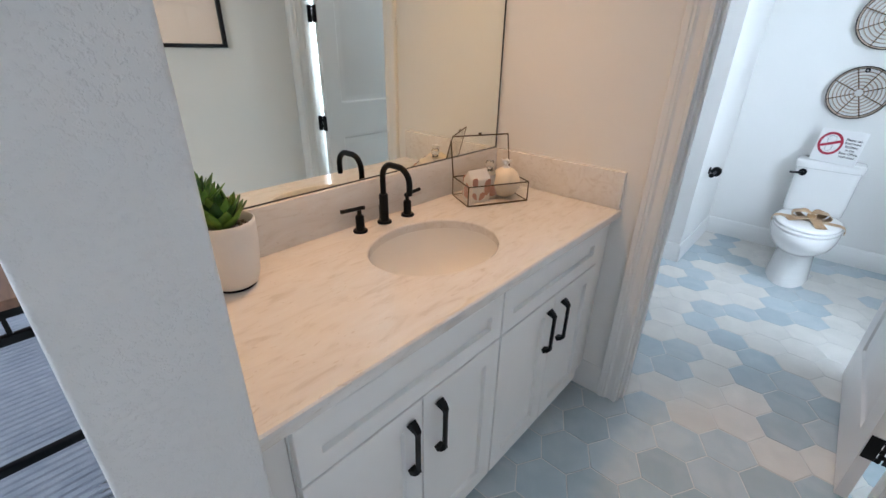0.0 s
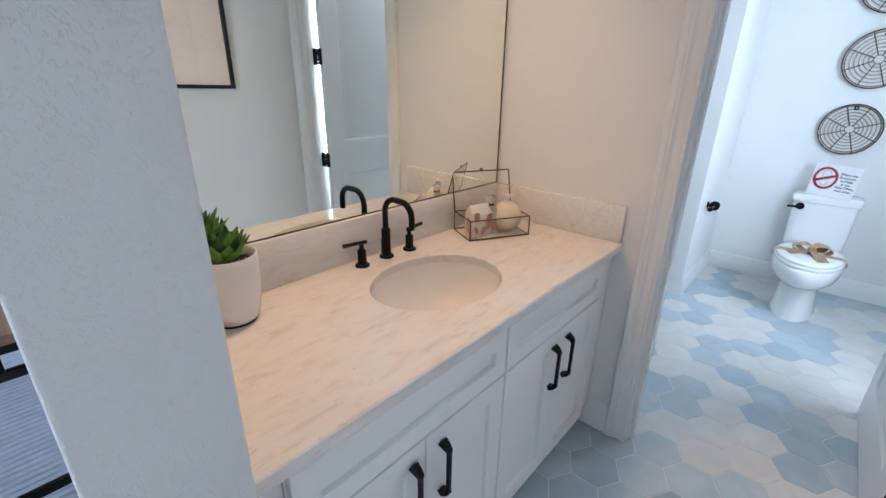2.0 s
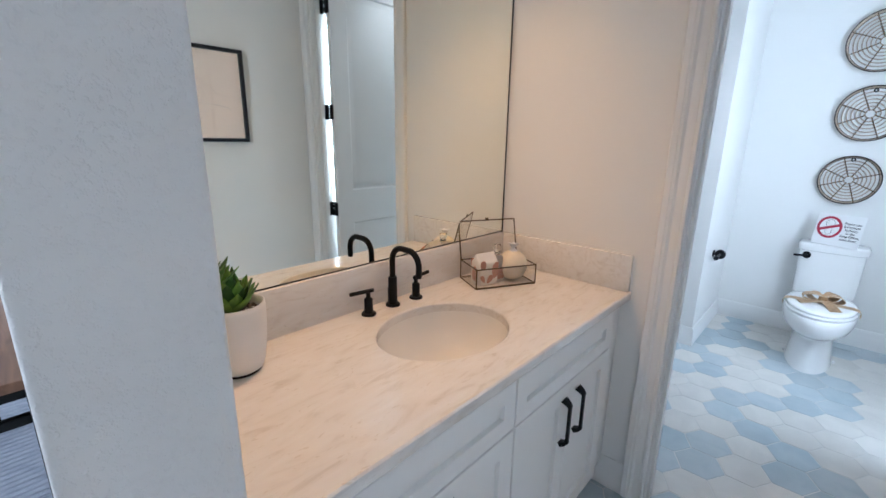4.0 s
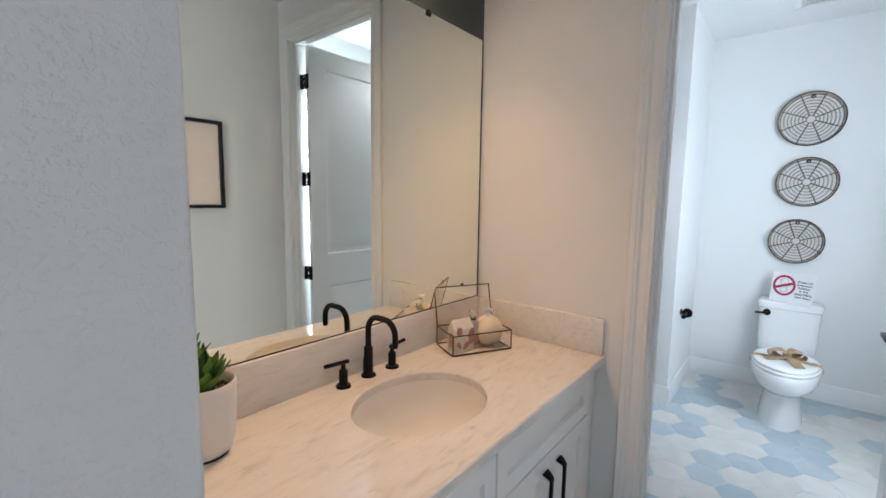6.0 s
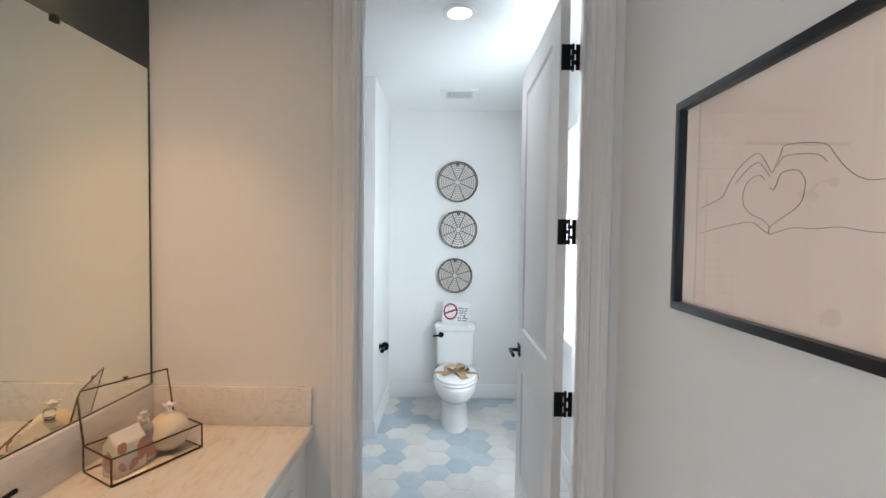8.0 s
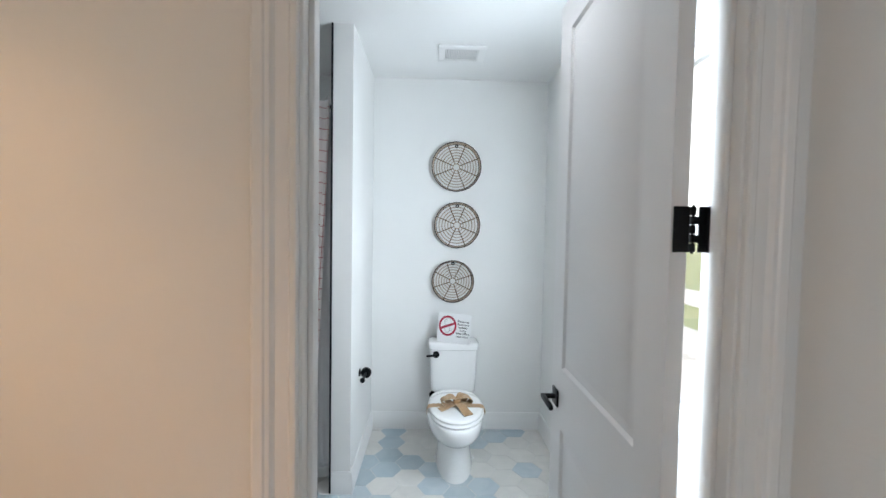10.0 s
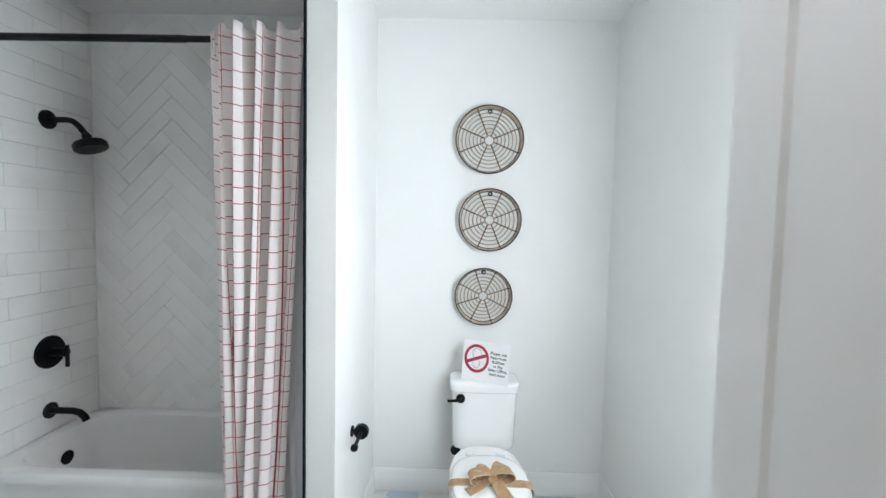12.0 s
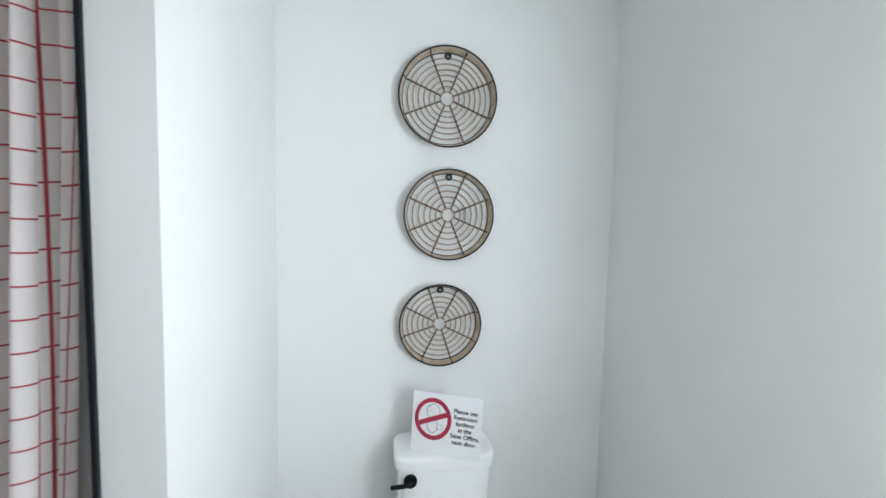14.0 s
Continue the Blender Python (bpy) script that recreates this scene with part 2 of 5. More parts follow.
def wrapped_material():
    """Tan cane wrapped at even steps with dark cord, by the distance from the basket's hub."""
    m, n, l, b = nodes_of("cord_wrapped_cane")
    where = n.new("ShaderNodeTexCoord")
    far = n.new("ShaderNodeVectorMath")
    far.operation = "LENGTH"
    l.new(where.outputs["Object"], far.inputs[0])
    wave = n.new("ShaderNodeMath")
    wave.operation = "PINGPONG"
    wave.inputs[1].default_value = 0.0085
    l.new(far.outputs["Value"], wave.inputs[0])
    edge = n.new("ShaderNodeMapRange")
    edge.inputs["From Min"].default_value, edge.inputs["From Max"].default_value = 0.0036, 0.0048
    l.new(wave.outputs[0], edge.inputs["Value"])
    mix = n.new("ShaderNodeMix")
    mix.data_type = "RGBA"
    mix.inputs["A"].default_value, mix.inputs["B"].default_value = (0.30, 0.20, 0.11, 1), (0.03, 0.024, 0.02, 1)
    l.new(edge.outputs[0], mix.inputs["Factor"])
    l.new(mix.outputs["Result"], b.inputs["Base Color"])
    b.inputs["Roughness"].default_value = 0.75
    return m


WRAPPED = wrapped_material()
MIRROR, STONE, CHECK = mirror_material(), stone_material(), curtain_material()


# ---- mesh helpers ----
def box(bm, x0, x1, y0, y1, z0, z1, bevel=0.0, seg=2):
    made = bmesh.ops.create_cube(bm, size=1.0)["verts"]
    for v in made:
        v.co = Vector(((x0 + x1) / 2 + v.co.x * (x1 - x0), (y0 + y1) / 2 + v.co.y * (y1 - y0), (z0 + z1) / 2 + v.co.z * (z1 - z0)))
    if bevel:
        edges = list({e for v in made for e in v.link_edges})
        bmesh.ops.bevel(bm, geom=edges, offset=bevel, segments=seg, affect="EDGES", profile=0.5)
    return bm


def solid(*args, **kw):
    return box(bmesh.new(), *args, **kw)


def stack(bm, rings, close=True, cap0=True, cap1=True):
    """Skin between rings of equal count."""
    rows = [[bm.verts.new(p) for p in ring] for ring in rings]
    n = len(rows[0])
    for a, b in zip(rows, rows[1:]):
        for i in range(n if close else n - 1):
            bm.faces.new((a[i], a[(i + 1) % n], b[(i + 1) % n], b[i]))
    if cap0:
        bm.faces.new(rows[0][::-1])
    if cap1:
        bm.faces.new(rows[-1])
    return bm


def tube(bm, pts, r, seg=12):
    """A round bar along a line of points; r is one radius or one for each point."""
    pts = [Vector(p) for p in pts]
    radii = r if isinstance(r, (list, tuple)) else [r] * len(pts)
    rings, up = [], None
    for i, p in enumerate(pts):
        d = (pts[min(i + 1, len(pts) - 1)] - pts[max(i - 1, 0)]).normalized()
        if up is None:
            up = d.orthogonal().normalized()
        up = (up - d * up.dot(d)).normalized()
        side = d.cross(up)
        rings.append([p + (up * math.cos(2 * math.pi * k / seg) + side * math.sin(2 * math.pi * k / seg)) * radii[i] for k in range(seg)])
    return stack(bm, rings)


def lathe(bm, profile, centre=(0, 0, 0), seg=32, axis="z", cap=True):
    """Turn a profile of (radius, height) about an axis."""
    c = Vector(centre)

    def at(r, h, a):
        u, v = r * math.cos(a), r * math.sin(a)
        return c + Vector({"z": (u, v, h), "x": (h, u, v), "y": (v, h, u)}[axis])
    return stack(bm, [[at(r, h, 2 * math.pi * k / seg) for k in range(seg)] for r, h in profile], cap0=cap, cap1=cap)


def arc(centre, r, a0, a1, plane, n=8):
    c = Vector(centre)
    out = []
    for i in range(n + 1):
        a = radians(a0 + (a1 - a0) * i / n)
        u, v = r * math.cos(a), r * math.sin(a)
        out.append(c + Vector({"xz": (u, 0, v), "xy": (u, v, 0), "yz": (0, u, v)}[plane]))
    return out


def rounded(cx, cy, hx, hy, power=4.0, n=48, front=None):
    """A superellipse outline."""
    out = []
    for k in range(n):
        a = 2 * math.pi * k / n
        c, s = math.cos(a), math.sin(a)
        out.append((cx + hx * math.copysign(abs(c) ** (2 / power), c), cy + hy * math.copysign(abs(s) ** (2 / power), s)))
    return out


def finish(name, bm, material, smooth=None):
    bmesh.ops.recalc_face_normals(bm, faces=bm.faces[:])
    me = bpy.data.meshes.new(name)
    bm.to_mesh(me)
    bm.free()
    me.materials.append(material)
    if smooth is not None:
        me.shade_smooth()
        if smooth < 180:
            me.set_sharp_from_angle(angle=radians(smooth))
    return me


def part(name, bm, material, parent, label="", smooth=35):
    ob = new(name, finish(name, bm, material, smooth))
    ob.parent = parent
    if label:
        ob["label"] = label
    return ob


def thing(name, label, category, place=(0, 0, 0), group="", turn=0.0):
    ob = new(name)
    ob.empty_display_size = 0.05
    ob.matrix_world = pose(*place, 0, 0, turn)
    return tagged(ob, label, category, group)


def single(name, bm, material, label, category, group="", kind="", smooth=35):
    return tagged(new(name, finish(name, bm, material, smooth)), label, category, group, kind)


def structure(name, bm, material, label, category, smooth=35):
    return single(name, bm, material, label, category, kind="structure", smooth=smooth)


def extrude_profile(bm, profile, start, end, out, up):
    """A moulding: profile of (distance out, distance up) swept straight from start to end."""
    out, up = Vector(out), Vector(up)
    return stack(bm, [[Vector(p) + out * a + up * b for a, b in profile] for p in (start, end)])

# ---- the building ----
H = 2.69                      # ceiling
YW, YW2 = 1.507, 1.612        # wall with the bathroom door
XM, XR, XN = -1.05, 0.60, 0.775
YB = 3.985
YS0, YS1, XS = -0.05, 0.103, -0.422
XL = -2.165
JL, JR, HEAD = -0.319, 0.477, 2.425

bm = solid(-0.53, XS, YS0, YS1, 0, H)
edges = [e for e in bm.edges if abs(e.verts[0].co.x - XS) < 1e-4 and abs(e.verts[1].co.x - XS) < 1e-4 and abs(e.verts[0].co.z - e.verts[1].co.z) > 1]
bmesh.ops.bevel(bm, geom=edges, offset=0.007, segments=5, affect="EDGES", profile=0.5)
structure("wall_1", bm, STUB, "orange-peel textured white wall end beside the vanity", "wall")
structure("wall_11", solid(-3.6, -0.53, 0.0, YS1, 0, H), WALL, "plain white bedroom wall behind the desk", "wall")
structure("wall_2", solid(XM - 0.12, XM, YS1, YW, 0, H), DARK, "dark teal painted wall behind the vanity mirror", "wall")
bm = solid(-2.28, JL - 0.018, YW, YW2, 0, H)
box(bm, JR + 0.018, 0.9, YW, YW2, 0, H)
box(bm, JL - 0.018, JR + 0.018, YW, YW2, HEAD + 0.018, H)
structure("wall_3", bm, WALL, "white wall with the bathroom doorway in it", "wall")
structure("wall_4", solid(XR, XR + 0.12, -3.6, YW, 0, H), WALL, "plain white wall that carries the framed drawing", "wall")
WY0, WY1, WZ0, WZ1 = 1.74, 2.79, 0.87, 2.22
bm = solid(XN, XN + 0.14, YW2, WY0, 0, H)
box(bm, XN, XN + 0.14, WY1, YB, 0, H)
box(bm, XN, XN + 0.14, WY0, WY1, 0, WZ0)
box(bm, XN, XN + 0.14, WY0, WY1, WZ1, H)
structure("wall_5", bm, WALL, "white bathroom wall with a window behind the door", "wall")
structure("wall_6", solid(-2.28, XN + 0.14, YB, YB + 0.12, 0, H), WALL, "white wall behind toilet and bathtub", "wall")
bm = solid(-0.66, -0.548, 3.16, YB, 0, H)
structure("wall_7", bm, WALL, "short white partition between bathtub and toilet", "wall")
structure("wall_8", solid(-2.28, XL, YW2, YB, 0, H), WALL, "white wall at the tap end of the bathtub", "wall")
bm = solid(-3.72, -3.46, -3.72, -3.6, 0, H)
box(bm, -2.14, 0.72, -3.72, -3.6, 0, H)
box(bm, -3.46, -2.14, -3.72, -3.6, 0, 0.65)
box(bm, -3.46, -2.14, -3.72, -3.6, 2.25, H)
structure("wall_9", bm, WALL, "plain white bedroom wall with a wide window", "wall")
structure("wall_10", solid(-3.72, -3.6, -3.6, YS1, 0, H), WALL, "plain white bedroom wall", "wall")

structure("floor_1", solid(-2.3, 0.92, YS0, YB + 0.1, -0.12, -0.0016), FLOORGROUT, "grey grout bed under the hexagon floor tiles", "floor")
structure("floor_2", solid(-3.7, 0.7, -3.7, YS0, -0.12, 0.0), CARPET, "pale blue-grey striped carpet in the next room", "floor")
structure("ceiling_1", solid(-3.72, XR + 0.12, -3.72, YW, H, H + 0.12), CEIL, "plain white ceiling over the vanity", "ceiling")
structure("ceiling_2", solid(-2.28, XN + 0.14, YW, YB + 0.12, H, H + 0.12), CEIL, "plain white bathroom ceiling", "ceiling")

# carpet ribs near the desk
ribs = bmesh.new()
for i in range(54):
    x = -3.2 + i * 0.036
    stack(ribs, [[(x, y, 0.0), (x + 0.006, y, 0.005), (x + 0.024, y, 0.005), (x + 0.030, y, 0.0)] for y in (-1.6, -0.06)], cap0=False, cap1=False)
tagged(structure("rug", ribs, CARPET, "ribbed pale blue rug under the desk", "rug"), kind="stuff")

# baseboards
BASE = [(0, 0), (0.016, 0), (0.016, 0.088), (0.013, 0.094), (0.013, 0.112), (0.009, 0.122), (0.006, 0.131), (0, 0.131)]


def baseboard(name, start, end, out):
    structure(name, extrude_profile(bmesh.new(), BASE, start, end, out, (0, 0, 1)), TRIM, "white moulded baseboard along the wall", "baseboard")


baseboard("baseboard_1", (-0.548, YB, 0), (XN, YB, 0), (0, -1, 0))
baseboard("baseboard_2", (-0.548, YB - 0.016, 0), (-0.548, 3.144, 0), (1, 0, 0))
baseboard("baseboard_3", (-0.655, 3.16, 0), (-0.548, 3.16, 0), (0, -1, 0))
baseboard("baseboard_4", (XN, YW2, 0), (XN, YB - 0.016, 0), (-1, 0, 0))
baseboard("baseboard_5", (-0.56, YW, 0), (-0.407, YW, 0), (0, -1, 0))
baseboard("baseboard_6", (XR, -3.5, 0), (XR, YW - 0.02, 0), (-1, 0, 0))
baseboard("baseboard_7", (-3.5, 0.0, 0), (-0.53, 0.0, 0), (0, -1, 0))
baseboard("baseboard_8", (XS, YS0 - 0.016, 0), (XS, YS1, 0), (1, 0, 0))

# door frame: jambs, stops, mitred casing
CASE = [(0, 0), (0.010, 0), (0.014, 0.003), (0.014, 0.013), (0.010, 0.017), (0.010, 0.040), (0.013, 0.044), (0.017, 0.048), (0.017, 0.056), (0.020, 0.060), (0.020, 0.076), (0.016, 0.081), (0, 0.081)]


def casing(y, face, low, high, top, name, label):
    """Casing round an opening from low to high, drawn as one mitred moulding on the wall face."""
    frame_thing = tagged(thing(name, label, "door frame"), kind="structure")
    g = 0.006
    for nm, sgn, x in (("casing", -1, low - g), ("casing", 1, high + g)):
        b = bmesh.new()
        stack(b, [[(x + sgn * w, y + face * d, 0.0) for d, w in CASE], [(x + sgn * w, y + face * d, top + g + w) for d, w in CASE]])
        part(nm, b, TRIM, frame_thing)
    b = bmesh.new()
    stack(b, [[(low - g - w, y + face * d, top + g + w) for d, w in CASE], [(high + g + w, y + face * d, top + g + w) for d, w in CASE]])
    part("head_casing", b, TRIM, frame_thing)
    return frame_thing


frame_1 = casing(YW, -1, JL, JR, HEAD, "trim_1", "white moulded door casing round the bathroom doorway")
for nm, a, b_ in (("jamb", JL - 0.018, JL), ("jamb", JR, JR + 0.018)):
    part(nm, solid(a, b_, YW + 0.0005, YW2 - 0.0005, 0, HEAD, bevel=0.0015), TRIM, frame_1)
part("head_jamb", solid(JL - 0.018, JR + 0.018, YW + 0.0005, YW2 - 0.0005, HEAD, HEAD + 0.018, bevel=0.0015), TRIM, frame_1)
part("stop", solid(JL, JL + 0.011, YW + 0.03, YW + 0.065, 0, HEAD, bevel=0.002), TRIM, frame_1)
part("stop", solid(JR - 0.011, JR, YW + 0.03, YW + 0.065, 0, HEAD, bevel=0.002), TRIM, frame_1)
part("head_stop", solid(JL + 0.011, JR - 0.011, YW + 0.03, YW + 0.065, HEAD - 0.011, HEAD, bevel=0.002), TRIM, frame_1)
b = bmesh.new()
stack(b, [[(JL - 0.006 - w, YW2 + d, z) for d, w in CASE] for z in (0.0, HEAD)])
structure("trim_2", b, TRIM, "white moulded door casing on the bathroom side", "trim")


# the open two-panel door, hinged on the far side of the wall
def sunk_panel(bm, face_x, y0, y1, z0, z1, depth, side):
    """A raised-and-sunk panel: a moulded frame round a slightly raised field, on a face that looks along x."""
    steps = [(0.0, 0.0), (0.010, -depth), (0.030, -depth), (0.046, -depth * 0.25)]
    stack(bm, [[(face_x + side * d, y, z) for y, z in ((y0 + i, z0 + i), (y1 - i, z0 + i), (y1 - i, z1 - i), (y0 + i, z1 - i))] for i, d in steps], cap0=False)


def face_with_holes(bm, x, y0, y1, z0, z1, holes):
    """A flat face at x with rectangular holes stacked in z."""
    ys = sorted({y0, y1, *(h[0] for h in holes), *(h[1] for h in holes)})
    zs = sorted({z0, z1, *(h[2] for h in holes), *(h[3] for h in holes)})
    for a, b in zip(ys, ys[1:]):
        for c, d in zip(zs, zs[1:]):
            if not any(h[0] <= a and b <= h[1] and h[2] <= c and d <= h[3] for h in holes):
                bm.faces.new([bm.verts.new(p) for p in ((x, a, c), (x, b, c), (x, b, d), (x, a, d))])


LEAF_W, LEAF_T = 0.822, 0.035
door = tagged(thing("door_1", "white two-panel bathroom door standing open on black hinges", "door", (0.402, 1.598, 0.0), turn=-0.3), kind="structure")
bm = bmesh.new()
holes = [(0.125, LEAF_W - 0.125, 1.03, 2.29), (0.125, LEAF_W - 0.125, 0.22, 0.80)]
for x, side in ((0.0, -1), (LEAF_T, 1)):
    face_with_holes(bm, x, 0, LEAF_W, 0.012, 2.415, holes)
    for h in holes:
        sunk_panel(bm, x, *h, 0.009, side)
for y in (0, LEAF_W):
    bm.faces.new([bm.verts.new(p) for p in ((0, y, 0.012), (LEAF_T, y, 0.012), (LEAF_T, y, 2.415), (0, y, 2.415))])
for z in (0.012, 2.415):
    bm.faces.new([bm.verts.new(p) for p in ((0, 0, z), (LEAF_T, 0, z), (LEAF_T, LEAF_W, z), (0, LEAF_W, z))])
bmesh.ops.remove_doubles(bm, verts=bm.verts[:], dist=0.0004)
part("leaf", bm, DOORPAINT, door, smooth=30)


def lever_set(parent, x, side):
    y, z = LEAF_W - 0.065, 0.905
    rose = part("rose_plate", solid(*sorted((x, x + side * 0.008)), y - 0.033, y + 0.033, z - 0.033, z + 0.033, bevel=0.003), BLACK, parent, "square black rose plate")
    b = tube(bmesh.new(), [(x, y, z), (x + side * 0.052, y, z)], 0.010, 16)
    part("neck", b, BLACK, rose)
    b = solid(*sorted((x + side * 0.044, x + side * 0.060)), y - 0.118, y + 0.010, z - 0.009, z + 0.009, bevel=0.004)
    part("lever", b, BLACK, rose)


lever_set(door, 0.0, -1)
lever_set(door, LEAF_T, 1)
part("latch_plate", solid(LEAF_T / 2 - 0.011, LEAF_T / 2 + 0.011, LEAF_W, LEAF_W + 0.0015, 0.875, 0.935), BLACK, door)


hinges = tagged(thing("hinge_set", "black butt hinges joining the open door to its jamb", "hinge"), kind="structure")
for z in (0.25, 0.905, 1.552, 2.19):
    px, py = 0.449, 1.606
    h = part("hinge", tube(bmesh.new(), [(px, py - 0.006, z - 0.050), (px, py - 0.006, z + 0.051)], 0.003, 10), BLACK, hinges, "black butt hinge")

    def plate(x0, x1, y0, y1, tongues, toward):
        b = bmesh.new()
        box(b, x0, x1, y0, y1, z - 0.047, z + 0.047, bevel=0.0012)
        for k in tongues:
            a, c = sorted((toward, x1 if abs(x1 - toward) < abs(x0 - toward) else x0))
            box(b, a, c, y0, y1, z - 0.046 + k * 0.0188, z - 0.030 + k * 0.0188)
            tube(b, [(px, py - 0.006, z - 0.046 + k * 0.0188), (px, py - 0.006, z - 0.0285 + k * 0.0188)], 0.0062, 12)
        return b
    part("door_plate", plate(px - 0.043, px - 0.009, py - 0.0115, py - 0.0085, (0, 2, 4), px), BLACK, h)
    part("jamb_plate", plate(px + 0.009, JR + 0.001, py - 0.0115, py - 0.0085, (1, 3), px), BLACK, h)
    part("jamb_leaf", solid(JR - 0.0025, JR + 0.0005, py - 0.046, py - 0.0118, z - 0.047, z + 0.047, bevel=0.001), BLACK, h)

# bathroom window behind the door
window = tagged(thing("window_1", "white framed window with a deep sill, bright daylight outside", "window"), kind="structure")
for a, b_, c, d in ((WY0, WY0 + 0.045, WZ0, WZ1), (WY1 - 0.045, WY1, WZ0, WZ1), (WY0 + 0.045, WY1 - 0.045, WZ0, WZ0 + 0.045), (WY0 + 0.045, WY1 - 0.045, WZ1 - 0.045, WZ1), (WY0 + 0.045, WY1 - 0.045, 1.545, 1.585)):
    part("window_frame", solid(XN + 0.07, XN + 0.12, a, b_, c, d, bevel=0.003), TRIM, window)
for z0, z1 in ((WZ0 + 0.045, 1.545), (1.585, WZ1 - 0.045)):
    pane = part("pane", solid(XN + 0.090, XN + 0.096, WY0 + 0.045, WY1 - 0.045, z0, z1), WINGLASS, window)
    pane.visible_shadow = False
part("window_sill", solid(XN - 0.035, XN + 0.07, WY0 - 0.04, WY1 + 0.04, WZ0 - 0.001, WZ0 + 0.021, bevel=0.005), TRIM, window)
part("apron", solid(XN - 0.014, XN, WY0 - 0.02, WY1 + 0.02, WZ0 - 0.075, WZ0 - 0.001, bevel=0.003), TRIM, window)

# unseen bedroom window, added round the daylight lamp; its place is assumed
window = tagged(thing("window_2", "assumed white framed two-pane bedroom window, out of view", "window"), kind="structure")
for a, b_, c, d in ((-3.46, -3.41, 0.65, 2.25), (-2.19, -2.14, 0.65, 2.25), (-3.41, -2.19, 0.65, 0.70), (-3.41, -2.19, 2.20, 2.25), (-2.83, -2.77, 0.70, 2.20)):
    part("window_frame", solid(a, b_, -3.69, -3.64, c, d, bevel=0.003), TRIM, window)
for x0, x1 in ((-3.41, -2.83), (-2.77, -2.19)):
    pane = part("pane", solid(x0, x1, -3.668, -3.662, 0.70, 2.20), WINGLASS, window)
    pane.visible_shadow = False

# outdoors
bm = bmesh.new()
grid_x = [-900, -200, -60, -20, -4.1, 1.2, 6, 14, 30, 80, 300, 900]
verts = {}
for i, x in enumerate(grid_x):
    for j, y in enumerate(grid_x):
        verts[i, j] = bm.verts.new((x, y, -0.16))
for i in range(len(grid_x) - 1):
    for j in range(len(grid_x) - 1):
        bm.faces.new((verts[i, j], verts[i + 1, j], verts[i + 1, j + 1], verts[i, j + 1]))
structure("ground", bm, GRASS, "sunlit mown grass outside the window", "ground")
# glowing panel added so that the sky beyond the window shows white
structure("backdrop", solid(75, 75.5, -90, 170, -0.16, 70), glowing("white_sky_glow", (0.93, 0.97, 1.0), 1.3), "glowing white panel standing in for the bright sky", "backdrop")
structure("pavement_1", solid(1.6, 4.6, -30, 40, -0.2, -0.13, bevel=0.01), CONCRETE, "pale concrete walk outside the window", "pavement")
structure("pavement_2", solid(6.2, 8.0, -30, 40, -0.2, -0.14, bevel=0.01), CONCRETE, "second pale concrete walk beyond a grass strip", "pavement")

# ---- the vanity ----
CX, CY, CA, CB = -0.75, 0.80, 0.172, 0.213     # basin
ZT = 0.852
TX0, TX1, TY0, TY1 = XM, -0.467, YS1, YW


def counter_mesh():
    b = bmesh.new()
    angles = {2 * math.pi * k / 72 for k in range(72)}
    angles |= {math.atan2(y - CY, x - CX) % (2 * math.pi) for x in (TX0, TX1) for y in (TY0, TY1)}
    angles = sorted(angles)

    def edge(a):
        c, s = math.cos(a), math.sin(a)
        r = min(((TX1 - CX) if c > 0 else (TX0 - CX)) / c if abs(c) > 1e-9 else 9, ((TY1 - CY) if s > 0 else (TY0 - CY)) / s if abs(s) > 1e-9 else 9)
        return CX + c * r, CY + s * r

    def hole(a, grow=0.0):
        r = 1 / math.hypot(math.cos(a) / (CA + grow), math.sin(a) / (CB + grow))
        return CX + math.cos(a) * r, CY + math.sin(a) * r
    out = [edge(a) for a in angles]
    inn = [hole(a) for a in angles]
    inn_soft = [hole(a, 0.004) for a in angles]
    trim_in = [(min(x, TX1 - 0.004), y) for x, y in out]
    rings = [[(x, y, ZT - 0.030) for x, y in inn], [(x, y, ZT - 0.030) for x, y in out], [(x, y, ZT - 0.004) for x, y in out], [(x, y, ZT) for x, y in trim_in],
             [(x, y, ZT) for x, y in inn_soft], [(x, y, ZT - 0.004) for x, y in inn]]
    rows = [[b.verts.new(p) for p in ring] for ring in rings]
    m = len(angles)
    for p, q in zip(rows, rows[1:] + rows[:1]):
        for i in range(m):
            b.faces.new((p[i], p[(i + 1) % m], q[(i + 1) % m], q[i]))
    return b


single("countertop", counter_mesh(), STONE, "polished cream stone vanity top with an oval basin cut-out", "countertop", smooth=30)
single("backsplash", solid(XM, XM + 0.02, YS1, YW - 0.0205, ZT + 0.0005, 0.993, bevel=0.002), STONE, "cream stone backsplash below the mirror", "backsplash", group="splash strips")
single("side_splash", solid(XM + 0.0005, -0.474, YW - 0.02, YW, ZT + 0.0005, 0.990, bevel=0.002), STONE, "cream stone side splash against the wall", "backsplash", group="splash strips")

# basin
basin = thing("sink", "glossy off-white oval undermount basin with a black drain", "sink")
b = bmesh.new()
prof = [(1.06, -0.0305), (1.0, -0.0305), (0.985, -0.05), (0.955, -0.085), (0.87, -0.125), (0.70, -0.152), (0.45, -0.166), (0.16, -0.170)]
outer = [(0.18, -0.182), (0.5, -0.178), (0.75, -0.163), (0.92, -0.135), (1.0, -0.09), (1.06, -0.05)]
stack(b, [[(CX + CA * k * math.cos(a), CY + CB * k * math.sin(a), ZT + z) for a in (2 * math.pi * i / 64 for i in range(64))] for k, z in prof + outer], cap0=False, cap1=False)
part("bowl", b, BISCUIT, basin, smooth=60)
